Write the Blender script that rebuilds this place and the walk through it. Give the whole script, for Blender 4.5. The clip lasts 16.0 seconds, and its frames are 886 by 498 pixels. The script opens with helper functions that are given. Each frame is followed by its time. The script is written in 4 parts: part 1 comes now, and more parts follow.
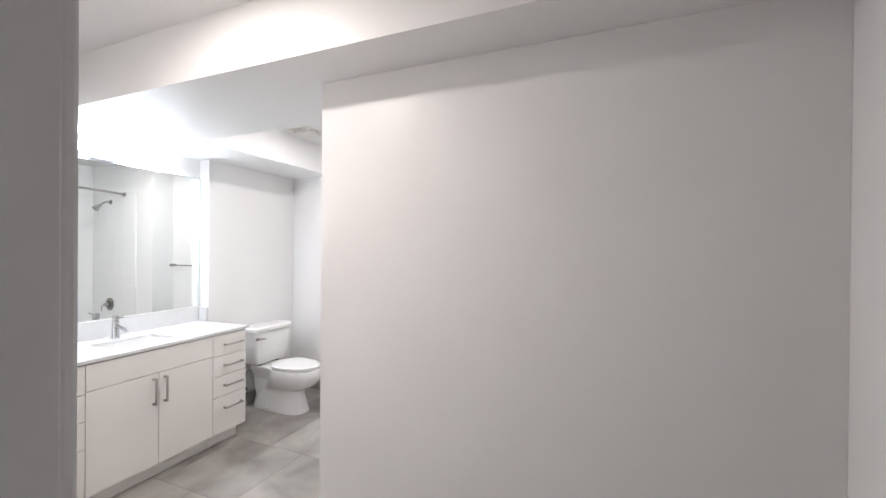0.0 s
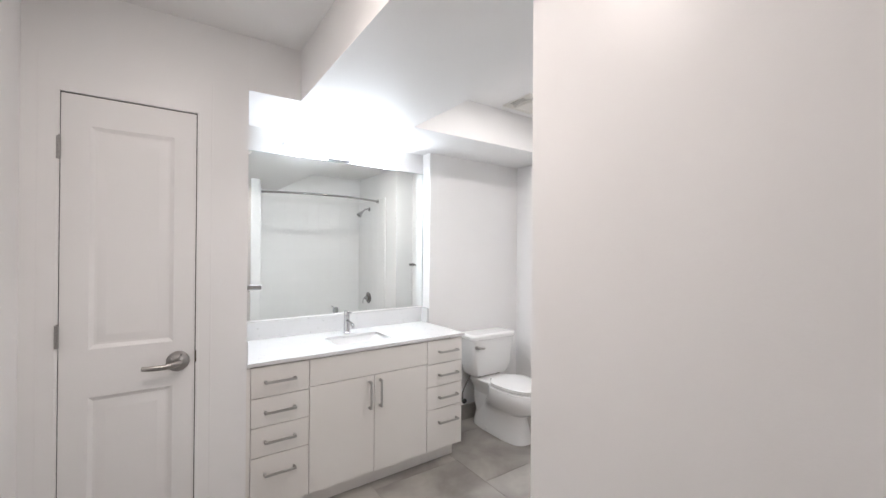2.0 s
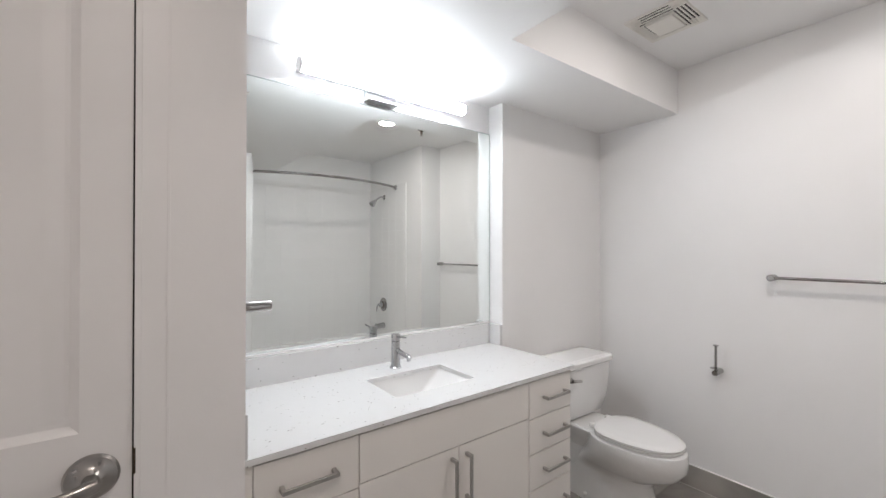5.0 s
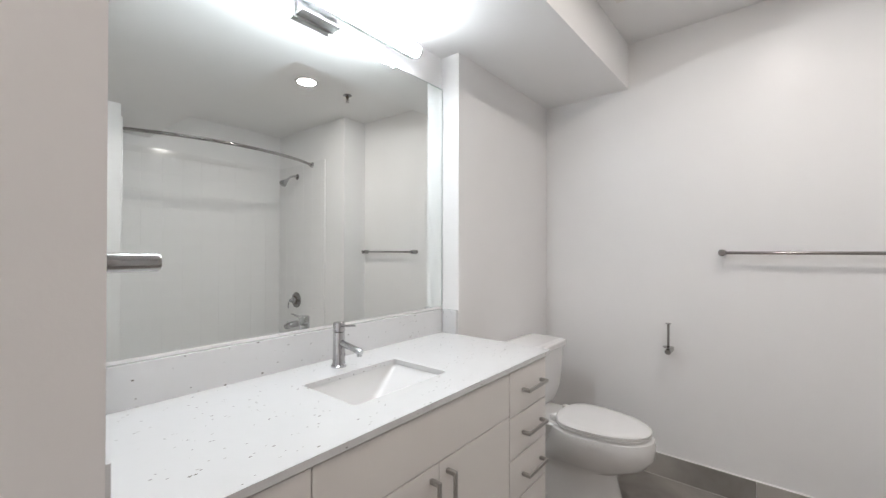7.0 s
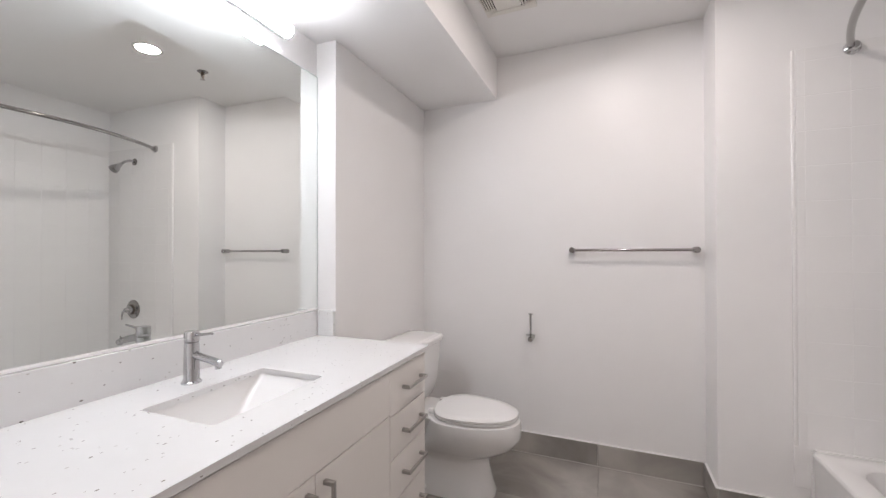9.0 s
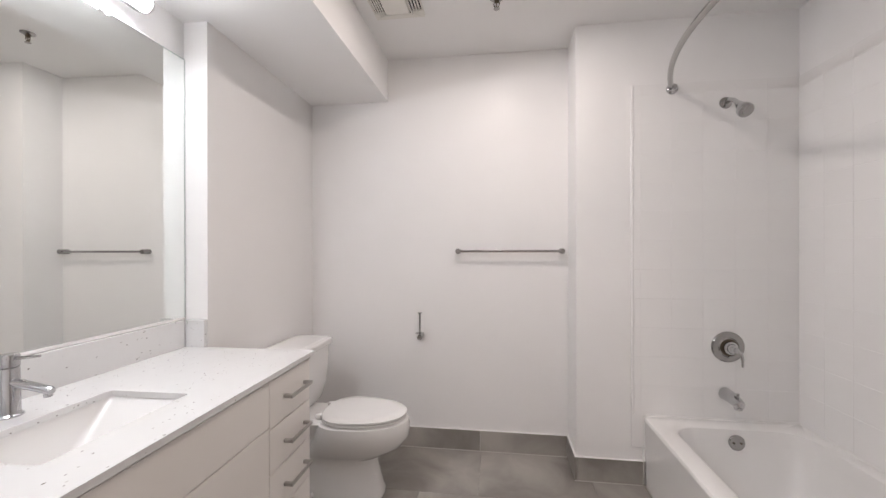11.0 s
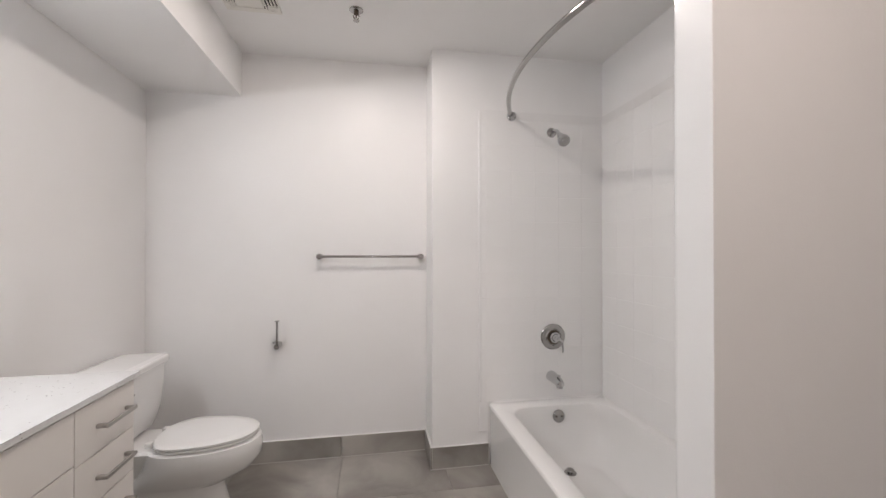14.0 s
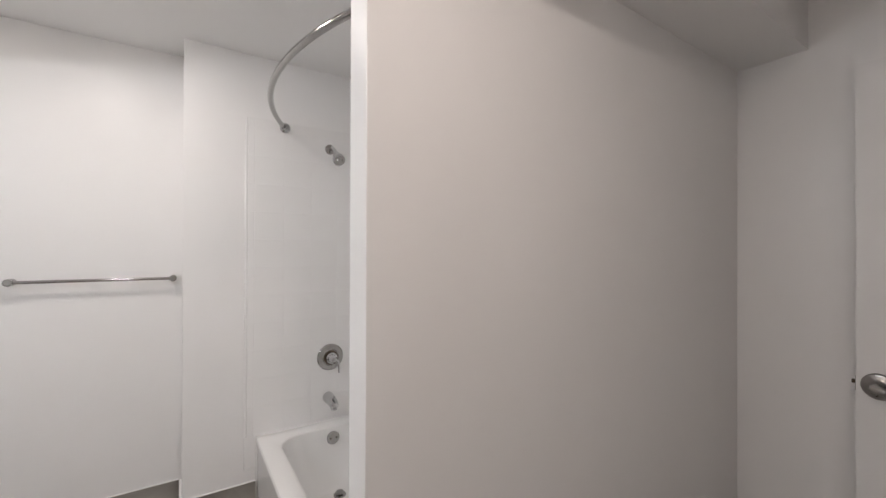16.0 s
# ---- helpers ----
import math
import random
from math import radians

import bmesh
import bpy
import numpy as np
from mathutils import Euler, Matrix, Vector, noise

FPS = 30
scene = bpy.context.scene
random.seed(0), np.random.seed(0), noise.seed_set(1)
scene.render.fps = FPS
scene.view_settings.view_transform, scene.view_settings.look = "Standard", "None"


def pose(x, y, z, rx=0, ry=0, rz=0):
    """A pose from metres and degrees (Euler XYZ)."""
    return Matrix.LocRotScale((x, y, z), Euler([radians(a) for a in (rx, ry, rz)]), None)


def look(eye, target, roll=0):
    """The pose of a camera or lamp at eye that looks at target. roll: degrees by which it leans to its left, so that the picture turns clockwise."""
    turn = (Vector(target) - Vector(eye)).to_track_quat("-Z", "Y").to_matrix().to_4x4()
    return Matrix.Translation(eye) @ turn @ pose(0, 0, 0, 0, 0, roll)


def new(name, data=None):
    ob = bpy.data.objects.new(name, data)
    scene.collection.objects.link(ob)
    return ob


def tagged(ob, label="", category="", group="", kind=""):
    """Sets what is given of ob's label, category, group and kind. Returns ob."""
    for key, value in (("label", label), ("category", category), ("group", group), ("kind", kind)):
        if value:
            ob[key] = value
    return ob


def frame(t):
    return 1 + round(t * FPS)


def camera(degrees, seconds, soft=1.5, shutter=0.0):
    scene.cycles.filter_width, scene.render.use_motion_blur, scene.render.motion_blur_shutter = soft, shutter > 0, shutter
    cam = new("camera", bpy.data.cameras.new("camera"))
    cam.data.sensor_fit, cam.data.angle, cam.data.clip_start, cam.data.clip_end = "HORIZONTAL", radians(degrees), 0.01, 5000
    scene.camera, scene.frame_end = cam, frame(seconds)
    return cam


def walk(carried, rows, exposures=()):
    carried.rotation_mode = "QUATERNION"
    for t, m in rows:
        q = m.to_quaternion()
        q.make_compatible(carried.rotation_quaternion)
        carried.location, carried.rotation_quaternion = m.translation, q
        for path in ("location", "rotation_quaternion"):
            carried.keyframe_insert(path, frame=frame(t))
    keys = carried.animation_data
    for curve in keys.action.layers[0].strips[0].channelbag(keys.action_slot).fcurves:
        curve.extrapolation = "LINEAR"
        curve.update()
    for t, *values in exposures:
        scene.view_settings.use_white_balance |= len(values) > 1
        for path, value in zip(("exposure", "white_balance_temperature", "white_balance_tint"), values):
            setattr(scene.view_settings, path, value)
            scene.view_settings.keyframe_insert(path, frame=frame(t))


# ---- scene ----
cam = camera(96.4, 16.0)
PATH = [
    (0, (0.631, 0.605, 1.487), (-0.14, 2.45, 1.478), 0.5),
    (0.5, (0.531, 0.814, 1.453), (-0.479, 2.54, 1.459), 0.6),
    (1, (0.433, 0.993, 1.426), (-0.806, 2.563, 1.443), 0.3),
    (1.5, (0.327, 1.141, 1.419), (-1.167, 2.471, 1.436), 0.2),
    (2, (0.2, 1.217, 1.424), (-1.45, 2.347, 1.433), 0.4),
    (2.5, (-0.005, 1.235, 1.414), (-1.693, 2.309, 1.431), 0.4),
    (3, (-0.155, 1.241, 1.414), (-1.841, 2.315, 1.434), 0.3),
    (3.5, (-0.345, 1.262, 1.409), (-2.033, 2.334, 1.431), 0.3),
    (3.7, (-0.417, 1.267, 1.408), (-2.104, 2.342, 1.433), 0.2),
    (5.8, (-1.123, 1.368, 1.317), (-2.644, 2.666, 1.322), 0.2),
    (6, (-1.172, 1.367, 1.298), (-2.666, 2.697, 1.306), 0.2),
    (6.5, (-1.25, 1.384, 1.264), (-2.658, 2.803, 1.277), 0.1),
    (7, (-1.289, 1.417, 1.247), (-2.584, 2.941, 1.259), 0.1),
    (7.5, (-1.299, 1.435, 1.239), (-2.466, 3.06, 1.254), 0.2),
    (8, (-1.307, 1.435, 1.238), (-2.34, 3.147, 1.254), 0.2),
    (8.5, (-1.308, 1.434, 1.238), (-2.212, 3.218, 1.249), 0.1),
    (9, (-1.312, 1.435, 1.234), (-2.084, 3.279, 1.248), -0.1),
    (11.3, (-1.256, 1.407, 1.257), (-1.463, 3.396, 1.261), -0.1),
    (11.5, (-1.252, 1.4, 1.25), (-1.414, 3.393, 1.26), -0.1),
    (12, (-1.26, 1.391, 1.242), (-1.312, 3.39, 1.256), -0.0),
    (12.5, (-1.239, 1.372, 1.254), (-1.202, 3.372, 1.257), -0.0),
    (13, (-1.222, 1.363, 1.252), (-1.086, 3.358, 1.259), 0.0),
    (13.5, (-1.197, 1.35, 1.263), (-0.969, 3.337, 1.268), -0.0),
    (14, (-1.184, 1.348, 1.271), (-0.839, 3.318, 1.285), 0.0),
    (14.5, (-1.133, 1.335, 1.304), (-0.669, 3.28, 1.312), 0.1),
    (15, (-1.059, 1.306, 1.324), (-0.421, 3.202, 1.344), -0.0),
    (15.5, (-0.958, 1.278, 1.353), (-0.101, 3.085, 1.367), 0.1),
    (16, (-0.851, 1.254, 1.396), (0.25, 2.923, 1.404), 0.2),
]
LIGHT = [(0.0, 0.86, 6050, 10.5), (0.8, 0.74, 6050, 10.5), (1.5, 0.72, 6100, 11), (2.5, 0.55, 6150, 10.5), (3.5, 0.31, 6250, 10.5), (6.0, 0.15, 6300, 12), (7.0, 0.15, 6300, 10.5), (9.0, 0.18, 6450, 16), (12.5, 0.2, 6600, 15.5), (16.0, 0.14, 6450, 12.5)]
walk(cam, [(t, look(eye, target, roll)) for t, eye, target, roll in PATH], LIGHT)

# ---- world and exposure ----
world = bpy.data.worlds.new("world")
scene.world = world
world.use_nodes = True
world.node_tree.nodes["Background"].inputs[0].default_value = (0.9, 0.9, 1.0, 1)
world.node_tree.nodes["Background"].inputs[1].default_value = 0.02
VANITY_GLOW, DOWN_GLOW, HALL_GLOW = 54.0, 230.0, 200.0

# ---- materials ----


def material(name, colour, rough=0.5, metal=0.0, spread=0.03, scale=6.0, bump=0.0, bump_scale=120.0, coat=0.0, per_piece=0.0, big=1.2, sheen=0.5):
    """A surface with mottling at two scales, uneven gloss and fine relief."""
    m = bpy.data.materials.new(name)
    m.use_nodes = True
    n, k = m.node_tree.nodes, m.node_tree.links
    b = n["Principled BSDF"]
    b.inputs["Metallic"].default_value = metal
    b.inputs["Coat Weight"].default_value = coat
    b.inputs["Specular IOR Level"].default_value = sheen
    b.inputs["Coat Roughness"].default_value = 0.06
    tex = n.new("ShaderNodeTexCoord")
    small, large = n.new("ShaderNodeTexNoise"), n.new("ShaderNodeTexNoise")
    small.inputs["Scale"].default_value, small.inputs["Detail"].default_value = scale, 6
    large.inputs["Scale"].default_value, large.inputs["Detail"].default_value = big, 3
    k.new(tex.outputs["Object"], small.inputs["Vector"])
    k.new(tex.outputs["Object"], large.inputs["Vector"])
    mix = n.new("ShaderNodeMath")
    mix.operation = "ADD"
    k.new(small.outputs["Fac"], mix.inputs[0])
    k.new(large.outputs["Fac"], mix.inputs[1])
    value = n.new("ShaderNodeMapRange")
    value.inputs["From Min"].default_value, value.inputs["From Max"].default_value = 0.45, 1.55
    value.inputs["To Min"].default_value, value.inputs["To Max"].default_value = 1 - spread, 1 + spread
    k.new(mix.outputs[0], value.inputs["Value"])
    last = value.outputs[0]
    if per_piece:
        info, piece, mul = n.new("ShaderNodeObjectInfo"), n.new("ShaderNodeMapRange"), n.new("ShaderNodeMath")
        piece.inputs["To Min"].default_value, piece.inputs["To Max"].default_value = 1 - per_piece, 1 + per_piece
        k.new(info.outputs["Random"], piece.inputs["Value"])
        mul.operation = "MULTIPLY"
        k.new(last, mul.inputs[0])
        k.new(piece.outputs[0], mul.inputs[1])
        last = mul.outputs[0]
    hsv = n.new("ShaderNodeHueSaturation")
    hsv.inputs["Color"].default_value = (*colour, 1)
    k.new(last, hsv.inputs["Value"])
    k.new(hsv.outputs[0], b.inputs["Base Color"])
    gloss = n.new("ShaderNodeMapRange")
    gloss.inputs["To Min"].default_value, gloss.inputs["To Max"].default_value = rough * 0.94, rough * 1.06
    k.new(small.outputs["Fac"], gloss.inputs["Value"])
    k.new(gloss.outputs[0], b.inputs["Roughness"])
    if bump:
        fine, relief = n.new("ShaderNodeTexNoise"), n.new("ShaderNodeBump")
        fine.inputs["Scale"].default_value, fine.inputs["Detail"].default_value = bump_scale, 3
        relief.inputs["Strength"].default_value, relief.inputs["Distance"].default_value = bump, 0.002
        k.new(tex.outputs["Object"], fine.inputs["Vector"])
        k.new(fine.outputs["Fac"], relief.inputs["Height"])
        k.new(relief.outputs[0], b.inputs["Normal"])
    return m


def glowing(name, colour, strength):
    m = bpy.data.materials.new(name)
    m.use_nodes = True
    b = m.node_tree.nodes["Principled BSDF"]
    b.inputs["Base Color"].default_value = (0.9, 0.9, 0.9, 1)
    b.inputs["Emission Color"].default_value = (*colour, 1)
    b.inputs["Emission Strength"].default_value = strength
    return m


def quartz_material():
    """White quartz with scattered grey and brown flecks."""
    m = material("quartz", (0.735, 0.735, 0.735), 0.2, spread=0.02, scale=30, coat=0.3)
    n, k = m.node_tree.nodes, m.node_tree.links
    b = n["Principled BSDF"]
    base = b.inputs["Base Color"].links[0].from_socket
    tex = n.new("ShaderNodeTexCoord")
    stretch = n.new("ShaderNodeMapping")
    stretch.inputs["Scale"].default_value = (1.9, 0.9, 1.7)
    stretch.inputs["Rotation"].default_value = (0.15, 0.1, 0.35)
    k.new(tex.outputs["Object"], stretch.inputs["Vector"])
    for size, keep, reach, tint in ((36, 0.9, 0.13, (0.16, 0.14, 0.12)), (75, 0.93, 0.2, (0.26, 0.24, 0.23)), (52, 0.92, 0.15, (0.5, 0.48, 0.46))):
        cell = n.new("ShaderNodeTexVoronoi")
        cell.inputs["Scale"].default_value = size
        k.new(stretch.outputs[0], cell.inputs["Vector"])
        near, pick, both, mix = n.new("ShaderNodeMath"), n.new("ShaderNodeMath"), n.new("ShaderNodeMath"), n.new("ShaderNodeMix")
        split = n.new("ShaderNodeSeparateColor")
        near.operation, pick.operation, both.operation = "LESS_THAN", "GREATER_THAN", "MULTIPLY"
        near.inputs[1].default_value, pick.inputs[1].default_value = reach, keep
        k.new(cell.outputs["Distance"], near.inputs[0])
        k.new(cell.outputs["Color"], split.inputs[0])
        k.new(split.outputs[0], pick.inputs[0])
        k.new(near.outputs[0], both.inputs[0])
        k.new(pick.outputs[0], both.inputs[1])
        mix.data_type = "RGBA"
        mix.inputs["B"].default_value = (*tint, 1)
        k.new(both.outputs[0], mix.inputs["Factor"])
        k.new(base, mix.inputs["A"])
        base = mix.outputs["Result"]
    k.new(base, b.inputs["Base Color"])
    return m


def stone_tile_material():
    """Cloudy grey porcelain, a different piece of the cloud on every tile."""
    m = material("porcelain_tile", (0.212, 0.195, 0.178), 0.36, spread=0.1, scale=14, bump=0.08, bump_scale=260, per_piece=0.03)
    n, k = m.node_tree.nodes, m.node_tree.links
    b = n["Principled BSDF"]
    base = b.inputs["Base Color"].links[0].from_socket
    tex, info = n.new("ShaderNodeTexCoord"), n.new("ShaderNodeObjectInfo")
    shift = n.new("ShaderNodeVectorMath")
    spread = n.new("ShaderNodeMath")
    spread.operation = "MULTIPLY"
    spread.inputs[1].default_value = 31
    k.new(info.outputs["Random"], spread.inputs[0])
    k.new(tex.outputs["Object"], shift.inputs[0])
    k.new(spread.outputs[0], shift.inputs[1])
    cloud = n.new("ShaderNodeTexNoise")
    cloud.inputs["Scale"].default_value, cloud.inputs["Detail"].default_value = 2.6, 6
    cloud.inputs["Distortion"].default_value = 0.5
    k.new(shift.outputs[0], cloud.inputs["Vector"])
    ramp = n.new("ShaderNodeMapRange")
    ramp.inputs["From Min"].default_value, ramp.inputs["From Max"].default_value = 0.35, 0.68
    k.new(cloud.outputs["Fac"], ramp.inputs["Value"])
    mix = n.new("ShaderNodeMix")
    mix.data_type = "RGBA"
    mix.inputs["B"].default_value = (0.43, 0.404, 0.374, 1)
    k.new(ramp.outputs[0], mix.inputs["Factor"])
    k.new(base, mix.inputs["A"])
    k.new(mix.outputs["Result"], b.inputs["Base Color"])
    return m


PAINT = material("wall_paint", (0.87, 0.86, 0.854), 0.36, sheen=0.33, spread=0.016, scale=5, bump=0.1, bump_scale=160)
CEILING = material("ceiling_paint", (0.88, 0.872, 0.866), 0.5, spread=0.012, scale=5, bump=0.1, bump_scale=140)
TRIM = material("trim_paint", (0.86, 0.85, 0.844), 0.4, sheen=0.3, spread=0.012, scale=8, bump=0.05, bump_scale=90)
DOOR = material("door_paint", (0.845, 0.833, 0.825), 0.4, sheen=0.3, spread=0.012, scale=8, bump=0.06, bump_scale=110)
LAMINATE = material("cabinet_laminate", (0.82, 0.79, 0.755), 0.33, spread=0.012, scale=10, bump=0.02, bump_scale=300)
# toned darker than the fronts, to deepen the shade in the gaps between them
CARCASS = material("cabinet_carcass", (0.5, 0.47, 0.43), 0.5, spread=0.03, scale=10)
PORCELAIN = material("porcelain", (0.85, 0.845, 0.837), 0.1, spread=0.01, scale=4, coat=0.5)
ENAMEL = material("tub_enamel", (0.86, 0.852, 0.84), 0.26, spread=0.012, scale=4, coat=0.12)
SEAT = material("seat_plastic", (0.81, 0.80, 0.79), 0.22, spread=0.01, scale=5)
TILE = material("glazed_tile", (0.885, 0.877, 0.87), 0.12, spread=0.012, scale=5, bump=0.05, bump_scale=14, per_piece=0.004)
GROUT = material("tile_grout", (0.86, 0.85, 0.84), 0.8, spread=0.05, scale=40, bump=0.2, bump_scale=300)
CAULK = material("grey_caulk", (0.58, 0.56, 0.535), 0.6, spread=0.06, scale=30)
FLOOR_GROUT = material("floor_grout", (0.3, 0.29, 0.275), 0.85, spread=0.08, scale=40, bump=0.3, bump_scale=300)
STONE = stone_tile_material()
QUARTZ = quartz_material()
CHROME = material("chrome", (0.54, 0.54, 0.55), 0.08, 1.0, spread=0.02, scale=10)
NICKEL = material("brushed_nickel", (0.38, 0.366, 0.354), 0.28, 1.0, spread=0.05, scale=60)
SATIN = material("satin_nickel", (0.47, 0.455, 0.44), 0.3, 1.0, spread=0.04, scale=60)
STEEL = material("polished_steel", (0.38, 0.372, 0.366), 0.12, 1.0, spread=0.04, scale=30)
MIRROR = material("mirror_silver", (0.90, 0.93, 0.915), 0.0, 1.0, spread=0.0)
EDGE = material("ground_glass_edge", (0.6, 0.64, 0.62), 0.3, 0.3, spread=0.03)
DARK = material("matte_dark", (0.02, 0.02, 0.02), 0.6, spread=0.1, scale=20)
BRASS = material("dark_bronze", (0.1, 0.08, 0.06), 0.35, 1.0, spread=0.1, scale=30)
CLASP = material("satin_metal", (0.5, 0.5, 0.5), 0.35, 0.6, spread=0.02)
VENT = material("vent_plastic", (0.82, 0.80, 0.755), 0.45, spread=0.02, scale=12)
# near-black colour in place of the shade inside the vent slots
SLOT_SHADE = material("slot_shade", (0.03, 0.03, 0.03), 0.9, spread=0.1)
TUBE_GLOW = glowing("diffuser_glow", (0.92, 0.97, 1.0), VANITY_GLOW)
DISC_GLOW = glowing("downlight_glow", (1.0, 0.92, 0.84), DOWN_GLOW)
HALL_DISC = glowing("hall_downlight_glow", (1.0, 0.87, 0.77), HALL_GLOW)

# ---- mesh helpers ----
ORIGIN = {}


def box(bm, x0, x1, y0, y1, z0, z1, bevel=0.0, segments=2):
    made = bmesh.ops.create_cube(bm, size=1, matrix=Matrix.Translation(((x0 + x1) / 2, (y0 + y1) / 2, (z0 + z1) / 2)) @ Matrix.Diagonal((abs(x1 - x0), abs(y1 - y0), abs(z1 - z0), 1)))
    if bevel:
        edges = list({e for v in made["verts"] for e in v.link_edges})
        bmesh.ops.bevel(bm, geom=edges, offset=bevel, segments=segments, affect="EDGES", profile=0.5)


def loft(bm, rings, cap_first=True, cap_last=True, closed=True):
    """Skins rings of equal length, each a list of points."""
    rows = [[bm.verts.new(p) for p in ring] for ring in rings]
    count = len(rows[0])
    for a, b in zip(rows, rows[1:]):
        for i in range(count if closed else count - 1):
            j = (i + 1) % count
            bm.faces.new((a[i], a[j], b[j], b[i]))
    if cap_first:
        bm.faces.new(rows[0][::-1])
    if cap_last:
        bm.faces.new(rows[-1])


def axes(direction):
    d = Vector(direction).normalized()
    side = d.cross((0, 0, 1)) if abs(d.z) < 0.95 else d.cross((1, 0, 0))
    side.normalize()
    return d, side, d.cross(side).normalized()


def lathe(bm, base, direction, profile, count=24):
    """A turned body: profile rows are (distance along, radius)."""
    d, u, v = axes(direction)
    base = Vector(base)
    rings = []
    for along, r in profile:
        rings.append([base + d * along + (u * math.cos(a) + v * math.sin(a)) * max(r, 1e-4) for a in (2 * math.pi * i / count for i in range(count))])
    loft(bm, rings)


def tube(bm, points, radius, count=14, flat=1.0):
    """A round or flattened bar along a line of points; radius may be a list."""
    points = [Vector(p) for p in points]
    radii = radius if isinstance(radius, (list, tuple)) else [radius] * len(points)
    rings = []
    for i, p in enumerate(points):
        d = (points[min(i + 1, len(points) - 1)] - points[max(i - 1, 0)])
        d, u, v = axes(d)
        rings.append([p + (u * math.cos(a) + v * math.sin(a) * flat) * radii[i] for a in (2 * math.pi * k / count for k in range(count))])
    loft(bm, rings)


def rounded(x0, x1, y0, y1, z, r, steps=6):
    """A rectangle with round corners at height z."""
    out = []
    for cx, cy, start in ((x1 - r, y1 - r, 0), (x0 + r, y1 - r, 90), (x0 + r, y0 + r, 180), (x1 - r, y0 + r, 270)):
        for i in range(steps + 1):
            a = radians(start + 90 * i / steps)
            out.append((cx + r * math.cos(a), cy + r * math.sin(a), z))
    return out


def egg(cx, cy, front, back, half, z, count=40, power=2.0):
    out = []
    for i in range(count):
        a = 2 * math.pi * i / count
        c, s_ = math.cos(a), math.sin(a)
        c2, s2 = math.copysign(abs(c) ** (2 / power), c), math.copysign(abs(s_) ** (2 / power), s_)
        out.append((cx + (front if c > 0 else back) * c2, cy + half * s2, z))
    return out


def shade(bm, angle=35):
    bmesh.ops.recalc_face_normals(bm, faces=bm.faces)
    for f in bm.faces:
        f.normal_update()
        f.smooth = max(abs(c) for c in f.normal) < 0.99999 or f.calc_area() < 4e-4
    for e in bm.edges:
        if len(e.link_faces) == 2 and e.calc_face_angle(0) > radians(angle):
            e.smooth = False


def part(name, bm, mat, parent, label=""):
    """Links a bmesh, built in world metres, as one mesh under a thing or a part."""
    origin = ORIGIN[parent]
    bmesh.ops.translate(bm, verts=bm.verts, vec=-origin)
    shade(bm)
    mesh = bpy.data.meshes.new(name)
    bm.to_mesh(mesh)
    bm.free()
    mesh.materials.append(mat)
    ob = new(name, mesh)
    ob.parent = parent
    ORIGIN[ob] = origin
    return tagged(ob, label)


def thing(name, at, label, category, group="", kind=""):
    ob = new(name)
    ob.empty_display_size = 0.05
    ob.location = at
    ORIGIN[ob] = Vector(at)
    return tagged(ob, label, category, group, kind)


def solid(name, bm, mat, label, category, at=(0, 0, 0), kind="structure", group=""):
    """A thing that is one mesh."""
    shade(bm)
    bmesh.ops.translate(bm, verts=bm.verts, vec=-Vector(at))
    mesh = bpy.data.meshes.new(name)
    bm.to_mesh(mesh)
    bm.free()
    mesh.materials.append(mat)
    ob = new(name, mesh)
    ob.location = at
    ORIGIN[ob] = Vector(at)
    return tagged(ob, label, category, group, kind)


def boxes(*rows, bevel=0.0):
    bm = bmesh.new()
    for r in rows:
        box(bm, *r, bevel=bevel)
    return bm


# ---- plan, in metres ----
XM, XT, XD = -2.566, -2.46, -1.935        # mirror wall, wall behind the toilet, closet wall
YV, YR, YB, YN = 1.523, 2.908, 3.893, 3.65  # alcove ends, back wall, wall at the tub's taps
XN, XB = -0.845, 0.247                  # corner of the tap wall, long tub wall
XW, XE, YW0, YW1 = -0.539, -0.561, 2.01, 2.103  # end of the wing wall, edge of the tap tiles, faces of the wing wall
XR, YE = 1.232, 0.74                     # entrance side wall, entrance wall
ZL, ZH, ZR, YS, YC, XS = 2.203, 2.465, 2.468, 1.77, 2.47, -1.965

SKEW = Matrix.Translation((XM, YR, 0)) @ Matrix.Rotation(radians(1.2), 4, "Z") @ Matrix.Translation((-XM, -YR, 0))


def skewed(ob):
    """The mirror wall, and all that is fixed to it, stands a little out of square."""
    ob.matrix_basis = SKEW @ ob.matrix_basis
    return ob


# ---- structure ----
floor = solid("floor", boxes((-2.7, 1.45, -0.7, 3.95, -0.12, -0.006)), FLOOR_GROUT, "grey grout bed under large grey porcelain floor tiles", "floor")
skewed(solid("wall_mirror", boxes((XM - 0.12, XM, YV - 0.1, YR, 0, ZL)), PAINT, "white painted wall behind the vanity mirror", "wall"))
skewed(solid("wall_toilet", boxes((XM - 0.12, XT, YR, YB + 0.05, 0, ZL)), PAINT, "white painted wall standing proud behind the toilet", "wall"))
solid("wall_back", boxes((XM - 0.12, XN, YB, YB + 0.1, 0, ZR)), PAINT, "white semi-gloss painted back wall of the bathroom", "wall")
wall_taps = solid("wall_taps", boxes((XN, XB + 0.1, YN, YB + 0.1, 0, ZR)), PAINT, "white painted wall with the tub taps", "wall")
wall_tub = solid("wall_tub", boxes((XB, XB + 0.1, YW1, YN, 0, ZR)), PAINT, "white painted wall along the bathtub", "wall")
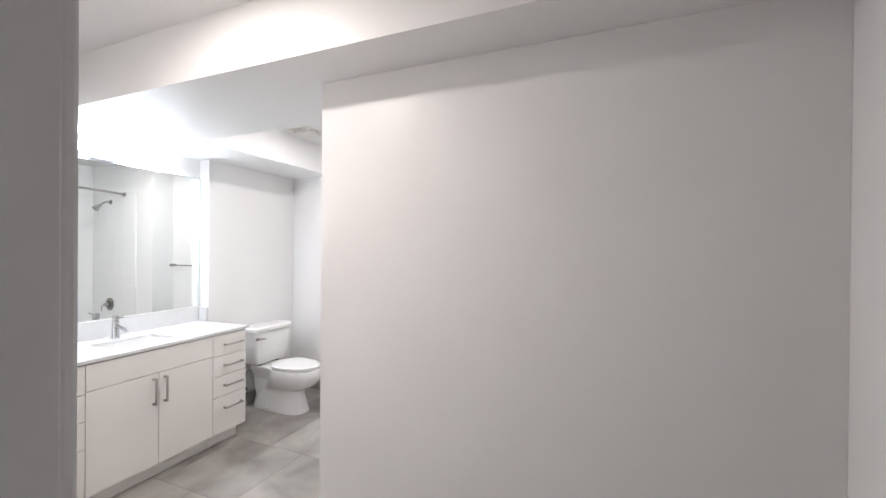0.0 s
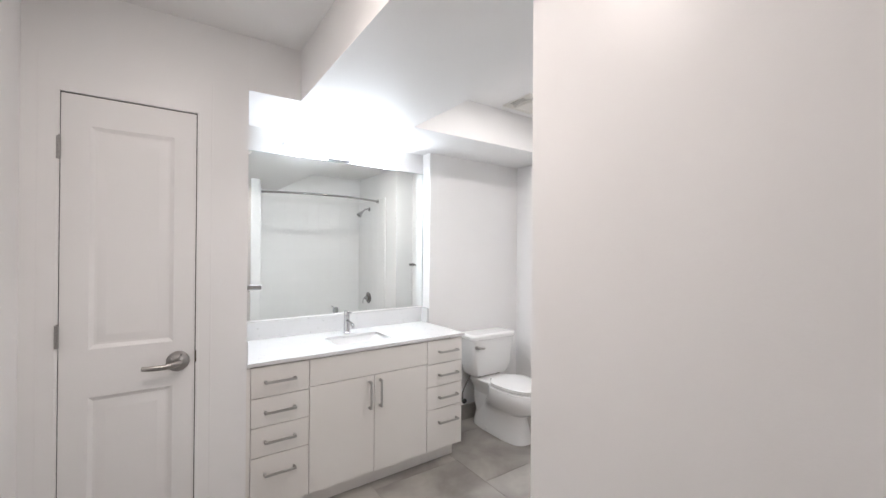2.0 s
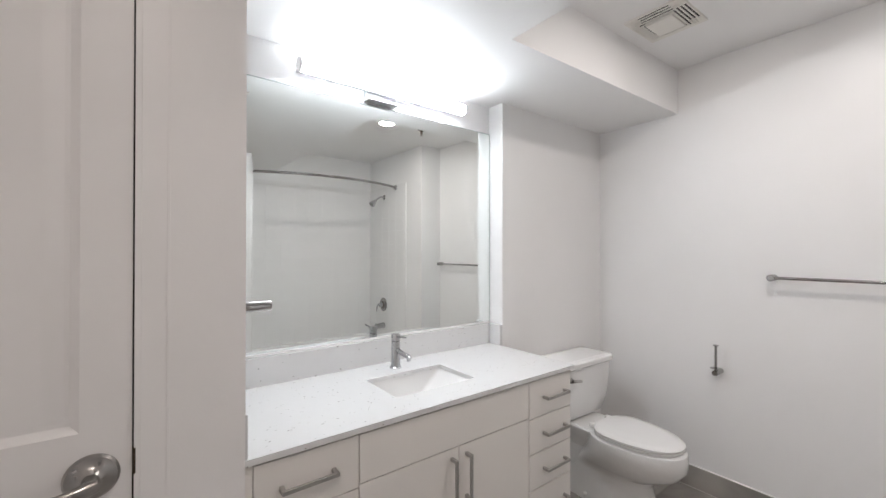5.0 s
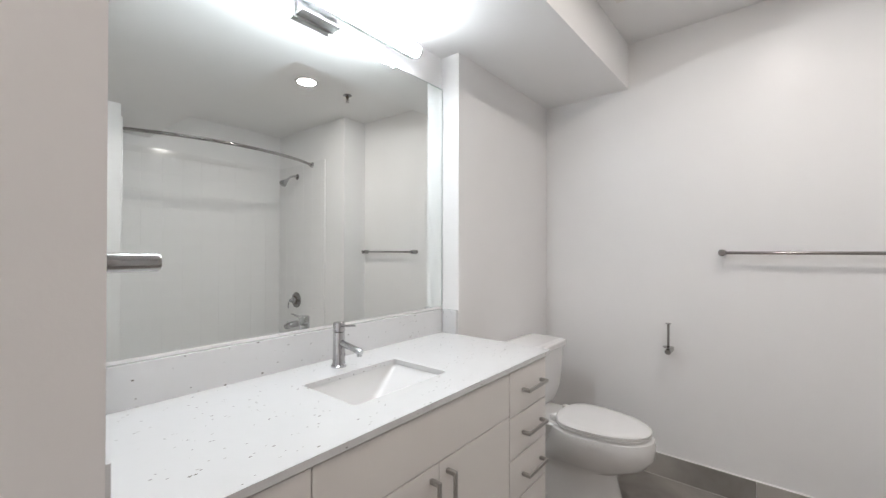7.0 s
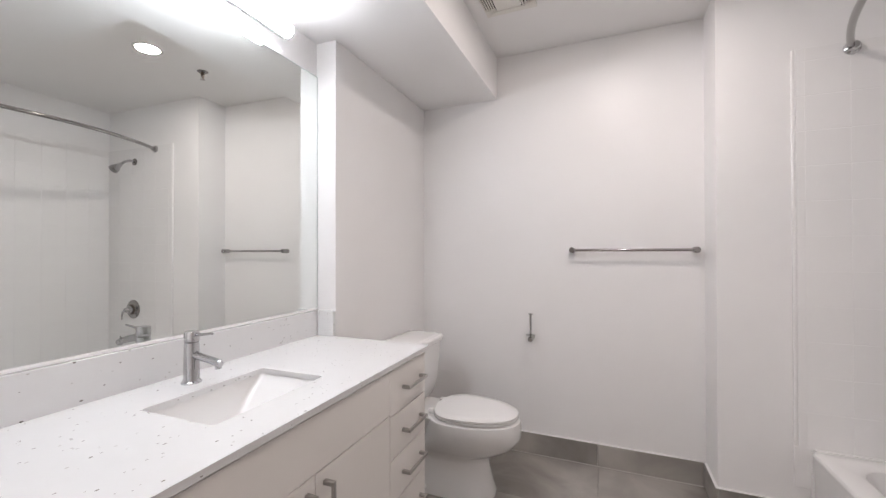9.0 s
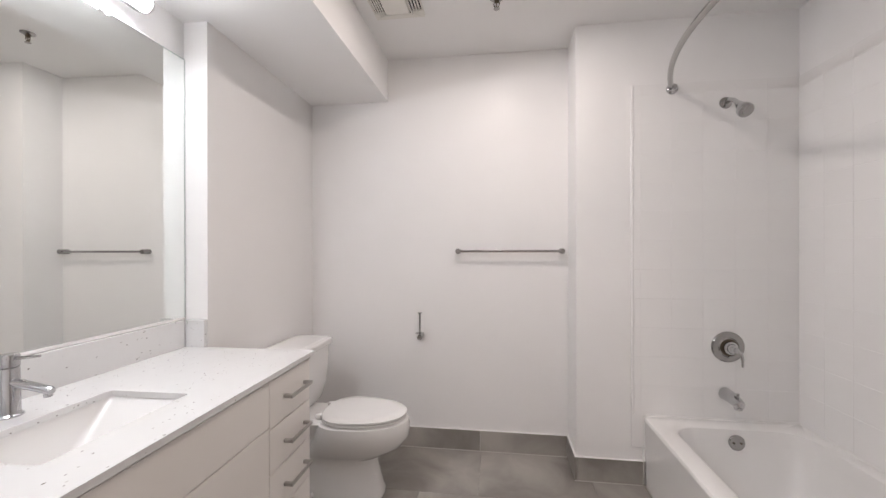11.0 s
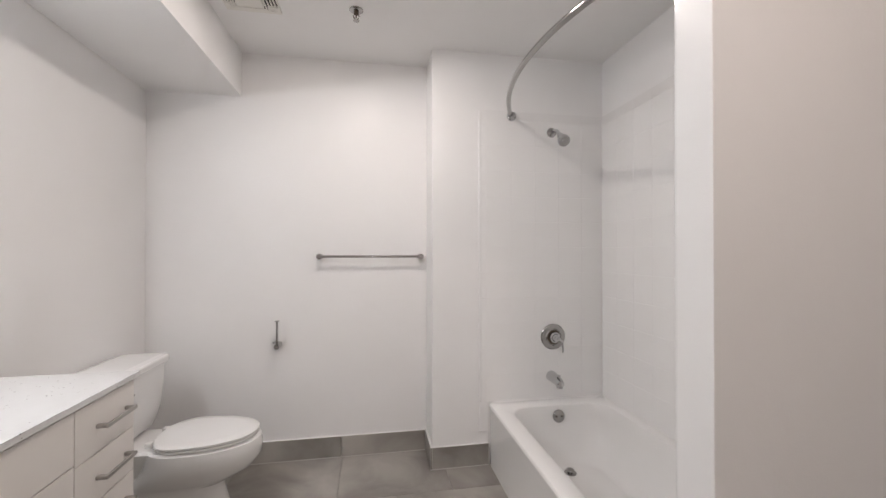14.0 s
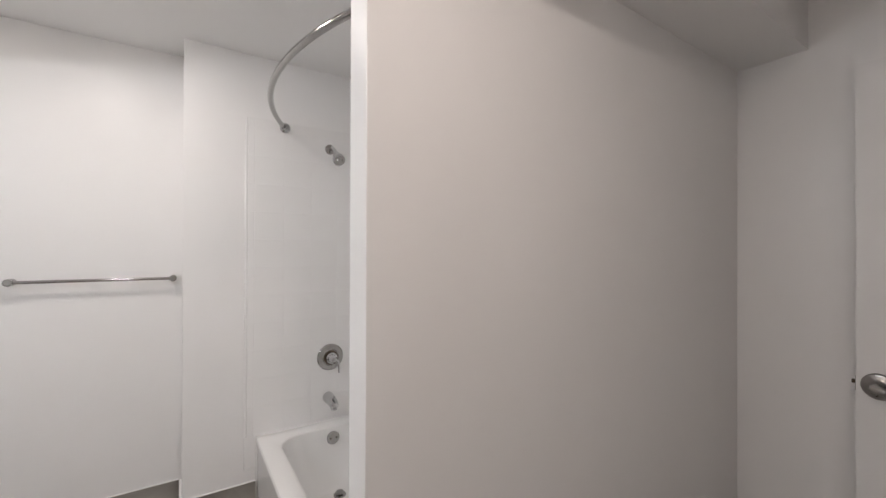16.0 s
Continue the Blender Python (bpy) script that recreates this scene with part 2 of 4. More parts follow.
wall_wing = solid("wall_wing", boxes((XW, XR, YW0, YW1, 0, ZL), (XW, XB + 0.1, 2.1, YW1, ZL, ZR), bevel=0.002), PAINT, "white painted wing wall closing the foot of the tub", "wall")
solid("wall_closet", boxes((XD - 0.1, XD, YE, 0.848, 0, ZH), (XD - 0.1, XD, 1.312, YV - 0.1, 0, ZH), (XD - 0.1, XD, 0.848, 1.312, 2.046, ZH), (XM, XD, YV - 0.1, YV, 0, ZL), (XD - 0.1, XD, YV - 0.1, YV, ZL, ZH)), PAINT, "white painted wall around the closet door", "wall")
solid("wall_closet_rear", boxes((XD - 0.7, XD - 0.62, YE, YV - 0.1, 0, ZH)), PAINT, "plain white wall inside the closet", "wall")
solid("wall_side", boxes((XR, XR + 0.1, YE, YW1, 0, ZH)), PAINT, "white painted wall beside the open entrance door", "wall")
XJ0, XJ1 = 0.316, 1.142                 # faces of the entrance jambs
solid("wall_entrance", boxes((XD - 0.7, XJ0 - 0.02, YE - 0.11, YE, 0, ZH), (XJ1 + 0.02, XR + 0.1, YE - 0.11, YE, 0, ZH), (XJ0 - 0.02, XJ1 + 0.02, YE - 0.11, YE, 2.07, ZH)), PAINT, "white painted wall with the entrance doorway", "wall")
solid("wall_passage", boxes((-0.7, -0.6, -0.7, YE - 0.11, 0, ZH), (1.95, 2.05, -0.7, YE - 0.11, 0, ZH), (-0.7, 2.05, -0.8, -0.7, 0, ZH), (1.4, 2.05, YE - 0.11, YE, 0, ZH)), PAINT, "plain white walls of the passage outside", "wall")
solid("ceiling_hall", boxes((XD - 0.7, XR + 0.1, YE, YS, ZH, ZH + 0.1), (-0.7, 2.05, -0.8, YE, ZH, ZH + 0.1)), CEILING, "high white ceiling over the entrance", "ceiling")
solid("ceiling_soffit", boxes((XD, XR + 0.1, YS, YC, ZL, ZH + 0.1), (XM - 0.12, XD, YV, YC, ZL, ZH + 0.1), (XM - 0.12, XS, YC, YB + 0.1, ZL, ZH + 0.1)), CEILING, "lowered white ceiling over the vanity and the way in", "ceiling")
solid("ceiling_recess", boxes((XS, XB + 0.1, YC, YB + 0.1, ZR, ZR + 0.1)), CEILING, "raised white ceiling over the toilet and tub", "ceiling")


def doorway_trim():
    bm = bmesh.new()
    for x0, x1 in ((XJ0 - 0.02, XJ0), (XJ1, XJ1 + 0.02)):
        box(bm, x0, x1, YE - 0.112, YE + 0.002, 0, 2.05, 0.002)
    box(bm, XJ0 - 0.02, XJ1 + 0.02, YE - 0.112, YE + 0.002, 2.05, 2.07, 0.002)
    box(bm, XJ0, XJ0 + 0.011, YE - 0.075, YE - 0.04, 0, 2.05, 0.003)
    for y0, y1 in ((YE + 0.002, YE + 0.014), (YE - 0.124, YE - 0.112)):
        box(bm, XJ0 - 0.075, XJ0 - 0.006, y0, y1, 0, 2.12, 0.004)
        box(bm, XJ1 + 0.006, XJ1 + 0.075, y0, y1, 0, 2.12, 0.004)
        box(bm, XJ0 - 0.006, XJ1 + 0.006, y0, y1, 2.056, 2.12, 0.004)
    solid("trim", bm, TRIM, "white painted frame and casing of the entrance doorway", "door frame")


doorway_trim()


def closet_trim():
    bm = bmesh.new()
    for y0, y1 in ((0.838, 0.8495), (1.3105, 1.322)):
        box(bm, XD, XD + 0.002, y0, y1, 0, 2.057, 0.0009, 2)
    box(bm, XD, XD + 0.002, 0.8495, 1.3105, 2.0455, 2.057, 0.0009, 2)
    for y in (0.787, 1.369):
        box(bm, XD, XD + 0.0013, y - 0.003, y + 0.003, 0, 2.2, 0.0006, 2)
    for y0, y1 in ((0.848, 0.8495), (1.3105, 1.312)):
        box(bm, XD - 0.1, XD, y0, y1, 0, 2.046)
    box(bm, XD - 0.075, XD - 0.045, 0.8495, 0.862, 0, 2.046)
    box(bm, XD - 0.075, XD - 0.045, 1.298, 1.3105, 0, 2.046)
    solid("trim", bm, TRIM, "slim white painted steel frame around the closet door", "door frame")


closet_trim()


def panelled_leaf(bm, width, height, thick, panels):
    """A door leaf in its own plane: x across, y depth with its face at 0, z up; moulded panels sunk into the face."""
    xs = sorted({0, width, *(p for q in panels for p in q[:2])})
    zs = sorted({0, height, *(p for q in panels for p in q[2:])})
    for x0, x1 in zip(xs, xs[1:]):
        for z0, z1 in zip(zs, zs[1:]):
            if (x0, x1, z0, z1) in panels:
                rings = []
                for inset, depth in ((0, 0), (0.006, 0.004), (0.016, 0.009), (0.024, 0.009), (0.05, 0.0035), (0.056, 0.003)):
                    a, b, c, d = x0 + inset, x1 - inset, z0 + inset, z1 - inset
                    rings.append([(a, depth, c), (b, depth, c), (b, depth, d), (a, depth, d)])
                loft(bm, rings, False, True)
            else:
                bm.faces.new([bm.verts.new(p) for p in ((x0, 0, z0), (x1, 0, z0), (x1, 0, z1), (x0, 0, z1))])
    for a, b in (((0, 0), (0, height)), ((0, height), (width, height)), ((width, height), (width, 0)), ((width, 0), (0, 0))):
        bm.faces.new([bm.verts.new(p) for p in ((a[0], 0, a[1]), (b[0], 0, b[1]), (b[0], thick, b[1]), (a[0], thick, a[1]))])
    bm.faces.new([bm.verts.new(p) for p in ((0, thick, 0), (0, thick, height), (width, thick, height), (width, thick, 0))])
    bmesh.ops.remove_doubles(bm, verts=bm.verts, dist=0.0004)


def lever_set(parent, at, out, along, keyed=True):
    """A rosette with a curved lever. out: away from the door; along: the way the lever points."""
    at, out, along = Vector(at), Vector(out), Vector(along)
    bm = bmesh.new()
    lathe(bm, at, out, ((0, 0.045), (0.004, 0.045), (0.009, 0.041), (0.013, 0.026), (0.018, 0.02), (0.024, 0.0145), (0.047, 0.0135), (0.052, 0.0)), 32)
    rose = part("rosette", bm, NICKEL, parent, "round brushed nickel rosette")
    bm = bmesh.new()
    pts = []
    for i in range(11):
        f = i / 10
        pts.append(at + out * (0.046 + 0.012 * math.sin(f * 2.6)) + along * (-0.014 + 0.142 * f) + Vector((0, 0, -0.006 * math.sin(f * 3.1) - 0.004 * f)))
    tube(bm, pts, [0.0095, 0.0105, 0.0105, 0.0098, 0.0092, 0.0088, 0.0085, 0.0083, 0.0081, 0.0079, 0.0072], 16, 1.3)
    part("lever", bm, NICKEL, rose, "curved brushed nickel lever")
    if keyed:
        bm = bmesh.new()
        lathe(bm, at + out * 0.05, out, ((0, 0.006), (0.004, 0.006), (0.0045, 0.0)), 14)
        part("lock_button", bm, BRASS, rose, "small round lock button")


def hinge(bm, x, y, z0, z1, radius=0.006):
    n = 3
    for i in range(n):
        a = z0 + (z1 - z0) * i / n + 0.0006
        b = z0 + (z1 - z0) * (i + 1) / n - 0.0006
        lathe(bm, (x, y, a), (0, 0, 1), ((0, radius * 0.9), (0.0006, radius), (b - a - 0.0006, radius), (b - a, radius * 0.9)), 14)
    lathe(bm, (x, y, z1), (0, 0, 1), ((0, 0.004), (0.004, 0.003), (0.005, 0)), 12)
    box(bm, x - 0.006, x - 0.003, y - 0.009, y + 0.002, z0, z1)


def closet_door():
    d = thing("door_1", (XD, 1.06, 0), "white painted two-panel closet door, closed, with nickel lever", "door", kind="structure")
    bm = bmesh.new()
    width, height = 0.4545, 2.032
    panelled_leaf(bm, width, height, 0.035, [(0.088, 0.372, 1.005, 1.912), (0.088, 0.372, 0.2, 0.808)])
    bmesh.ops.transform(bm, matrix=Matrix(((0, -1, 0, XD - 0.003), (1, 0, 0, 0.8525), (0, 0, 1, 0.008), (0, 0, 0, 1))), verts=bm.verts)
    leaf = part("leaf", bm, DOOR, d)
    lever_set(leaf, (XD - 0.003, 1.244, 0.922), (1, 0, 0), (0, -1, 0), False)
    for z0 in (1.775, 1.03, 0.2):
        bm = bmesh.new()
        hinge(bm, XD + 0.008, 0.8495, z0, z0 + 0.09)
        part("hinge", bm, NICKEL, d, "brushed nickel butt hinge")
    # near-black strips fill the gap at both sides and the top of the leaf
    bm = bmesh.new()
    box(bm, XD - 0.02, XD - 0.009, 0.8496, 0.8524, 0.0, 2.0405)
    box(bm, XD - 0.02, XD - 0.009, 1.3072, 1.3104, 0.0, 2.0405)
    box(bm, XD - 0.02, XD - 0.009, 0.8496, 1.3104, 2.0405, 2.0455)
    part("gap_strip", bm, DARK, d, "dark strip filling the door gap")
    bm = bmesh.new()
    box(bm, XD - 0.008, XD + 0.0035, 1.3075, 1.3135, 0.908, 0.962, 0.001)
    part("strike_plate", bm, BRASS, d, "dark metal strike plate")


closet_door()


def entrance_door():
    d = thing("door_2", (1.11, 0.76, 0), "white entrance door standing wide open, nickel lever", "door", kind="structure")
    bm = bmesh.new()
    panelled_leaf(bm, 0.836, 2.05, 0.036, [])
    bmesh.ops.transform(bm, matrix=Matrix(((0, 1, 0, XJ1 + 0.002), (1, 0, 0, 0.785), (0, 0, 1, 0.01), (0, 0, 0, 1))), verts=bm.verts)
    leaf = part("leaf", bm, DOOR, d)
    lever_set(leaf, (XJ1 + 0.002, 1.564, 0.935), (-1, 0, 0), (0, -1, 0))
    bm = bmesh.new()
    lathe(bm, (XJ1 + 0.038, 1.564, 0.935), (1, 0, 0), ((0, 0.033), (0.004, 0.033), (0.01, 0.026), (0.014, 0.012), (0.04, 0.011), (0.046, 0)), 24)
    part("rosette", bm, NICKEL, leaf, "round brushed nickel rosette")
    bm = bmesh.new()
    box(bm, XJ1 + 0.007, XJ1 + 0.033, 1.621, 1.623, 0.905, 0.957, 0.0005)
    box(bm, XJ1 + 0.012, XJ1 + 0.028, 1.623, 1.634, 0.928, 0.942, 0.003)
    part("latch", bm, BRASS, leaf, "dark latch bolt and plate")
    for z0 in (0.2, 1.0, 1.78):
        bm = bmesh.new()
        hinge(bm, XJ1 + 0.003, 0.775, z0, z0 + 0.09)
        part("hinge", bm, NICKEL, d, "brushed nickel butt hinge")


entrance_door()

# ---- mirror and its lamp ----


def wall_mirror():
    m = skewed(thing("wall_mirror_panel", (XM, 2.22, 0.97), "frameless wall mirror above the vanity, polished edge", "mirror"))
    bm = bmesh.new()
    box(bm, XM + 0.001, XM + 0.006, YV + 0.012, 2.9025, 0.976, 2.045, 0.0015, 1)
    part("glass", bm, MIRROR, m)
    bm = bmesh.new()
    box(bm, XM + 0.001, XM + 0.010, YV + 0.012, 2.9025, 0.967, 0.9755, 0.001, 1)
    part("channel", bm, TRIM, m, "thin white channel under the glass")
    bm = bmesh.new()
    box(bm, XM + 0.0005, XM + 0.0075, 2.903, 2.9065, 0.967, 2.0485, 0.001, 1)
    part("side_edge", bm, EDGE, m, "grey ground glass edge")
    bm = bmesh.new()
    box(bm, XM + 0.0005, XM + 0.0075, YV + 0.012, 2.9025, 2.0455, 2.0485, 0.001, 1)
    part("top_edge", bm, EDGE, m, "grey ground glass edge")
    for y in (1.9, 2.55):
        bm = bmesh.new()
        box(bm, XM + 0.006, XM + 0.0105, y - 0.01, y + 0.01, 2.039, 2.051, 0.0015)
        part("clip", bm, SEAT, m, "small clear mirror clip")


wall_mirror()


def vanity_light():
    y0, y1, z, x = 1.795, 2.655, 2.113, XM + 0.075
    v = skewed(thing("vanity_light", (XM, 2.24, z), "long white tube vanity light, lit, on a small metal plate", "wall lamp"))
    bm = bmesh.new()
    box(bm, XM + 0.001, XM + 0.022, 2.115, 2.272, 2.056, 2.165, 0.004)
    box(bm, XM + 0.022, x - 0.034, 2.15, 2.237, z - 0.02, z + 0.02, 0.002)
    part("backplate", bm, CLASP, v, "satin metal wall plate")
    bm = bmesh.new()
    box(bm, XM + 0.022, XM + 0.05, 2.117, 2.27, 2.0565, 2.0615, 0.001)
    part("lip", bm, CLASP, v, "thin metal lip under the tube")
    bm = bmesh.new()
    lathe(bm, (x, y0 + 0.012, z), (0, 1, 0), ((0, 0.018), (0.001, 0.027), (y1 - y0 - 0.025, 0.027), (y1 - y0 - 0.024, 0.018)), 28)
    part("diffuser", bm, TUBE_GLOW, v, "glowing white acrylic tube")
    bm = bmesh.new()
    box(bm, x - 0.034, x - 0.012, y0 + 0.004, y1 - 0.004, z - 0.0245, z + 0.0245, 0.003)
    part("channel", bm, CLASP, v, "slim metal channel behind the tube")
    for y in (y0, y1 - 0.012):
        bm = bmesh.new()
        lathe(bm, (x, y, z), (0, 1, 0), ((0, 0.024), (0.003, 0.0285), (0.012, 0.0285)), 28)
        part("end_cap", bm, SEAT, v, "white end cap")


vanity_light()


def downlight(at, mat, label):
    x, y, z = at
    d = thing("downlight", at, label, "ceiling lamp")
    bm = bmesh.new()
    rows = ((0.061, 0.0005), (0.061, 0.0025), (0.064, 0.004), (0.07, 0.0035), (0.08, 0.002), (0.0805, 0.0005))
    loft(bm, [[(x + r * math.cos(a), y + r * math.sin(a), z - d) for a in (math.pi * i / 18 for i in range(36))] for r, d in rows], False, False)
    part("trim_ring", bm, SEAT, d, "white trim ring")
    bm = bmesh.new()
    lathe(bm, (x, y, z - 0.001), (0, 0, -1), ((0, 0.0605), (0.003, 0.06), (0.005, 0.04), (0.006, 0)), 36)
    part("lens", bm, mat, d, "glowing frosted lens")


downlight((-1.238, 3.006, ZR), DISC_GLOW, "round recessed downlight, lit, in the raised ceiling")
downlight((-0.65, 1.24, ZH), HALL_DISC, "round recessed downlight, lit, over the entrance")


def sprinkler():
    x, y, z = -1.27, 3.345, ZR
    s_ = thing("fire_sprinkler", (x, y, z), "chrome pendant fire sprinkler on the white ceiling", "sprinkler")
    bm = bmesh.new()
    lathe(bm, (x, y, z), (0, 0, -1), ((0, 0.034), (0.003, 0.034), (0.008, 0.026), (0.01, 0.014)), 28)
    part("escutcheon", bm, STEEL, s_)
    bm = bmesh.new()
    lathe(bm, (x, y, z - 0.008), (0, 0, -1), ((0, 0.012), (0.014, 0.012), (0.016, 0.008)), 18)
    for sx in (-1, 1):
        tube(bm, [(x + sx * 0.01, y, z - 0.02), (x + sx * 0.014, y, z - 0.032), (x + sx * 0.009, y, z - 0.044), (x, y, z - 0.05)], 0.003, 8)
    lathe(bm, (x, y, z - 0.022), (0, 0, -1), ((0, 0.003), (0.02, 0.003)), 10)
    part("frame", bm, BRASS, s_)
    bm = bmesh.new()
    lathe(bm, (x, y, z - 0.05), (0, 0, -1), ((0, 0.006), (0.003, 0.015), (0.005, 0.015), (0.006, 0.004)), 20)
    part("deflector", bm, NICKEL, s_)


sprinkler()


def ceiling_vent():
    x0, x1, y0, y1, z = -1.89, -1.636, 3.155, 3.43, ZR
    v = thing("ceiling_vent", ((x0 + x1) / 2, (y0 + y1) / 2, z), "cream plastic extractor grille with slots on its sides", "vent")
    # flat dark sheet on the ceiling: the slots' shade is put in as colour
    bm = bmesh.new()
    box(bm, x0 + 0.004, x1 - 0.004, y0 + 0.004, y1 - 0.004, z - 0.004, z - 0.001)
    part("backing", bm, SLOT_SHADE, v, "flat near-black sheet standing in for the shade behind the slots")
    bm = bmesh.new()
    box(bm, x0 + 0.066, x1 - 0.066, y0 + 0.066, y1 - 0.066, z - 0.03, z - 0.004, 0.004)
    part("panel", bm, VENT, v, "plain cream centre panel")
    for i in range(5):
        g, zz = i * 0.0135, z - 0.007 - i * 0.0042
        a, b, c, d = x0 + g, x1 - g, y0 + g, y1 - g
        bm = bmesh.new()
        w = 0.0062
        for r in ((a, b, c, c + w), (a, b, d - w, d), (a, a + w, c + w, d - w), (b - w, b, c + w, d - w)):
            box(bm, *r, zz - 0.0048, zz if i else z - 0.001)
        part("slat", bm, VENT, v)
    for x, y in ((x0 + 0.03, y0 + 0.03), (x1 - 0.03, y0 + 0.03), (x0 + 0.03, y1 - 0.03), (x1 - 0.03, y1 - 0.03)):
        bm = bmesh.new()
        box(bm, x - 0.026, x + 0.026, y - 0.026, y + 0.026, z - 0.014, z - 0.0035, 0.002)
        part("corner_block", bm, VENT, v)


ceiling_vent()

# ---- vanity ----
FX = -2.002                              # face of drawer and door fronts
ZB, ZT = 0.1, 0.83


def pull(parent, a, b):
    """A square bar pull between two points on a front."""
    a, b = Vector(a), Vector(b)
    d = (b - a).normalized()
    bm = bmesh.new()
    for p in (a, b):
        box(bm, p.x, p.x + 0.026, p.y - 0.006, p.y + 0.006, p.z - 0.006, p.z + 0.006, 0.001, 1)
    lo, hi = a - d * 0.006, b + d * 0.006
    w = Vector((0, 0, 0.006)) if abs(d.y) > 0.5 else Vector((0, 0.006, 0))
    box(bm, a.x + 0.0255, a.x + 0.0335, min(lo.y, hi.y) - w.y, max(lo.y, hi.y) + w.y, min(lo.z, hi.z) - w.z, max(lo.z, hi.z) + w.z, 0.0012, 1)
    part("handle", bm, SATIN, parent, "square brushed nickel bar handle")


def cabinet(name, y0, y1, label, fronts):
    """fronts: (part name, y0, y1, z0, z1, handle ends or None)."""
    c = skewed(thing(name, (-2.28, (y0 + y1) / 2, 0), label, "cabinet", "vanity cabinets"))
    bm = bmesh.new()
    t = 0.016
    box(bm, XM + 0.004, FX - 0.021, y0 + 0.0005, y0 + t, ZB, ZT + 0.006)
    box(bm, XM + 0.004, FX - 0.021, y1 - t, y1 - 0.0005, ZB, ZT + 0.006)
    box(bm, XM + 0.004, FX - 0.021, y0 + t, y1 - t, ZB, ZB + t)
    box(bm, XM + 0.004, XM + 0.012, y0 + t, y1 - t, ZB + t, ZT + 0.006)
    for _, _, _, z0, _, _ in fronts:
        if z0 > ZB + 0.05:
            box(bm, FX - 0.09, FX - 0.024, y0 + t, y1 - t, z0 - 0.01, z0 + 0.008)
    part("carcass", bm, CARCASS, c)
    bm = bmesh.new()
    box(bm, XM + 0.004, -2.07, y0 + 0.0005, y1 - 0.0005 - (0.03 if y1 > 2.8 else 0), 0.0, ZB - 0.001, 0.001, 1)
    part("plinth", bm, LAMINATE, c, "recessed white toe kick")
    for fname, a, b, z0, z1, ends in fronts:
        bm = bmesh.new()
        box(bm, FX - 0.019, FX, a + 0.0018, b - 0.0018, z0 + 0.0018, z1 - 0.0018, 0.001, 2)
        front = part(fname, bm, LAMINATE, c)
        if ends:
            pull(front, *ends)


LV = (ZB, 0.372, 0.523, 0.671, ZT)


def drawers(y0, y1, hy):
    rows = []
    for z0, z1 in zip(LV, LV[1:]):
        zh = (z0 + z1) / 2 if z0 > 0.2 else 0.282
        rows.append(("drawer_front", y0, y1, z0, z1, ((FX, hy - 0.072, zh), (FX, hy + 0.072, zh))))
    return rows


YA, Y1, Y2, Y3 = 1.535, 1.827, 2.59, 2.878
cabinet("drawer_cabinet", YA, Y1, "white laminate four-drawer vanity cabinet beside the closet wall", drawers(YA, Y1, 1.676))
YD = 2.213
cabinet("sink_cabinet", Y1, Y2, "white laminate two-door vanity cabinet under the sink", [
    ("false_front", Y1, Y2, 0.68, ZT, None),
    ("door", Y1, YD, ZB, 0.68, ((FX, YD - 0.034, 0.492), (FX, YD - 0.034, 0.645))),
    ("door", YD, Y2, ZB, 0.68, ((FX, YD + 0.034, 0.492), (FX, YD + 0.034, 0.645)))])
cabinet("drawer_cabinet", Y2, Y3, "white laminate four-drawer vanity cabinet beside the toilet", drawers(Y2, Y3, 2.755))
bm = bmesh.new()
box(bm, XM + 0.004, FX, YV - 0.011, YA - 0.0005, 0.0, ZT + 0.006, 0.001, 1)
skewed(solid("filler_strip", bm, LAMINATE, "white laminate filler strip between cabinet and wall", "cabinet trim", kind="", at=(-2.28, 1.53, 0)))

CX = -1.992                              # counter's front edge
SX0, SX1, SY0, SY1 = -2.375, -2.13, 2.033, 2.405
ZC = 0.854


def countertop():
    c = skewed(thing("countertop", (-2.27, 2.21, 0.835), "white speckled quartz countertop with splash strips", "countertop"))
    bm = bmesh.new()
    outer = rounded(XM + 0.002, CX, YV - 0.012, 2.895, ZC, 0.003, 6)
    inner = rounded(SX0, SX1, SY0, SY1, ZC, 0.013, 6)
    zt, zb = ZC, ZC - 0.018

    def at(ring, z, grow=0.0):
        mx, my = sum(p[0] for p in ring) / len(ring), sum(p[1] for p in ring) / len(ring)
        return [(p[0] + math.copysign(grow, p[0] - mx), p[1] + math.copysign(grow, p[1] - my), z) for p in ring]

    loft(bm, [at(outer, zb), at(outer, zt - 0.0015), at(outer, zt, -0.0015), at(inner, zt, 0.0012), at(inner, zt - 0.0012), at(inner, zb), at(outer, zb)], False, False)
    bmesh.ops.remove_doubles(bm, verts=bm.verts, dist=0.0001)
    part("slab", bm, QUARTZ, c)
    for r in ((XM + 0.002, XM + 0.021, YV + 0.002, 2.887, ZC, 0.966), (XM + 0.0225, CX - 0.002, YV - 0.02, YV - 0.001, ZC, 0.966), (XM + 0.0225, XT, 2.8875, YR - 0.0005, ZC, 0.966)):
        bm = bmesh.new()
        box(bm, *r, 0.0015, 2)
        part("splash", bm, QUARTZ, c)


countertop()


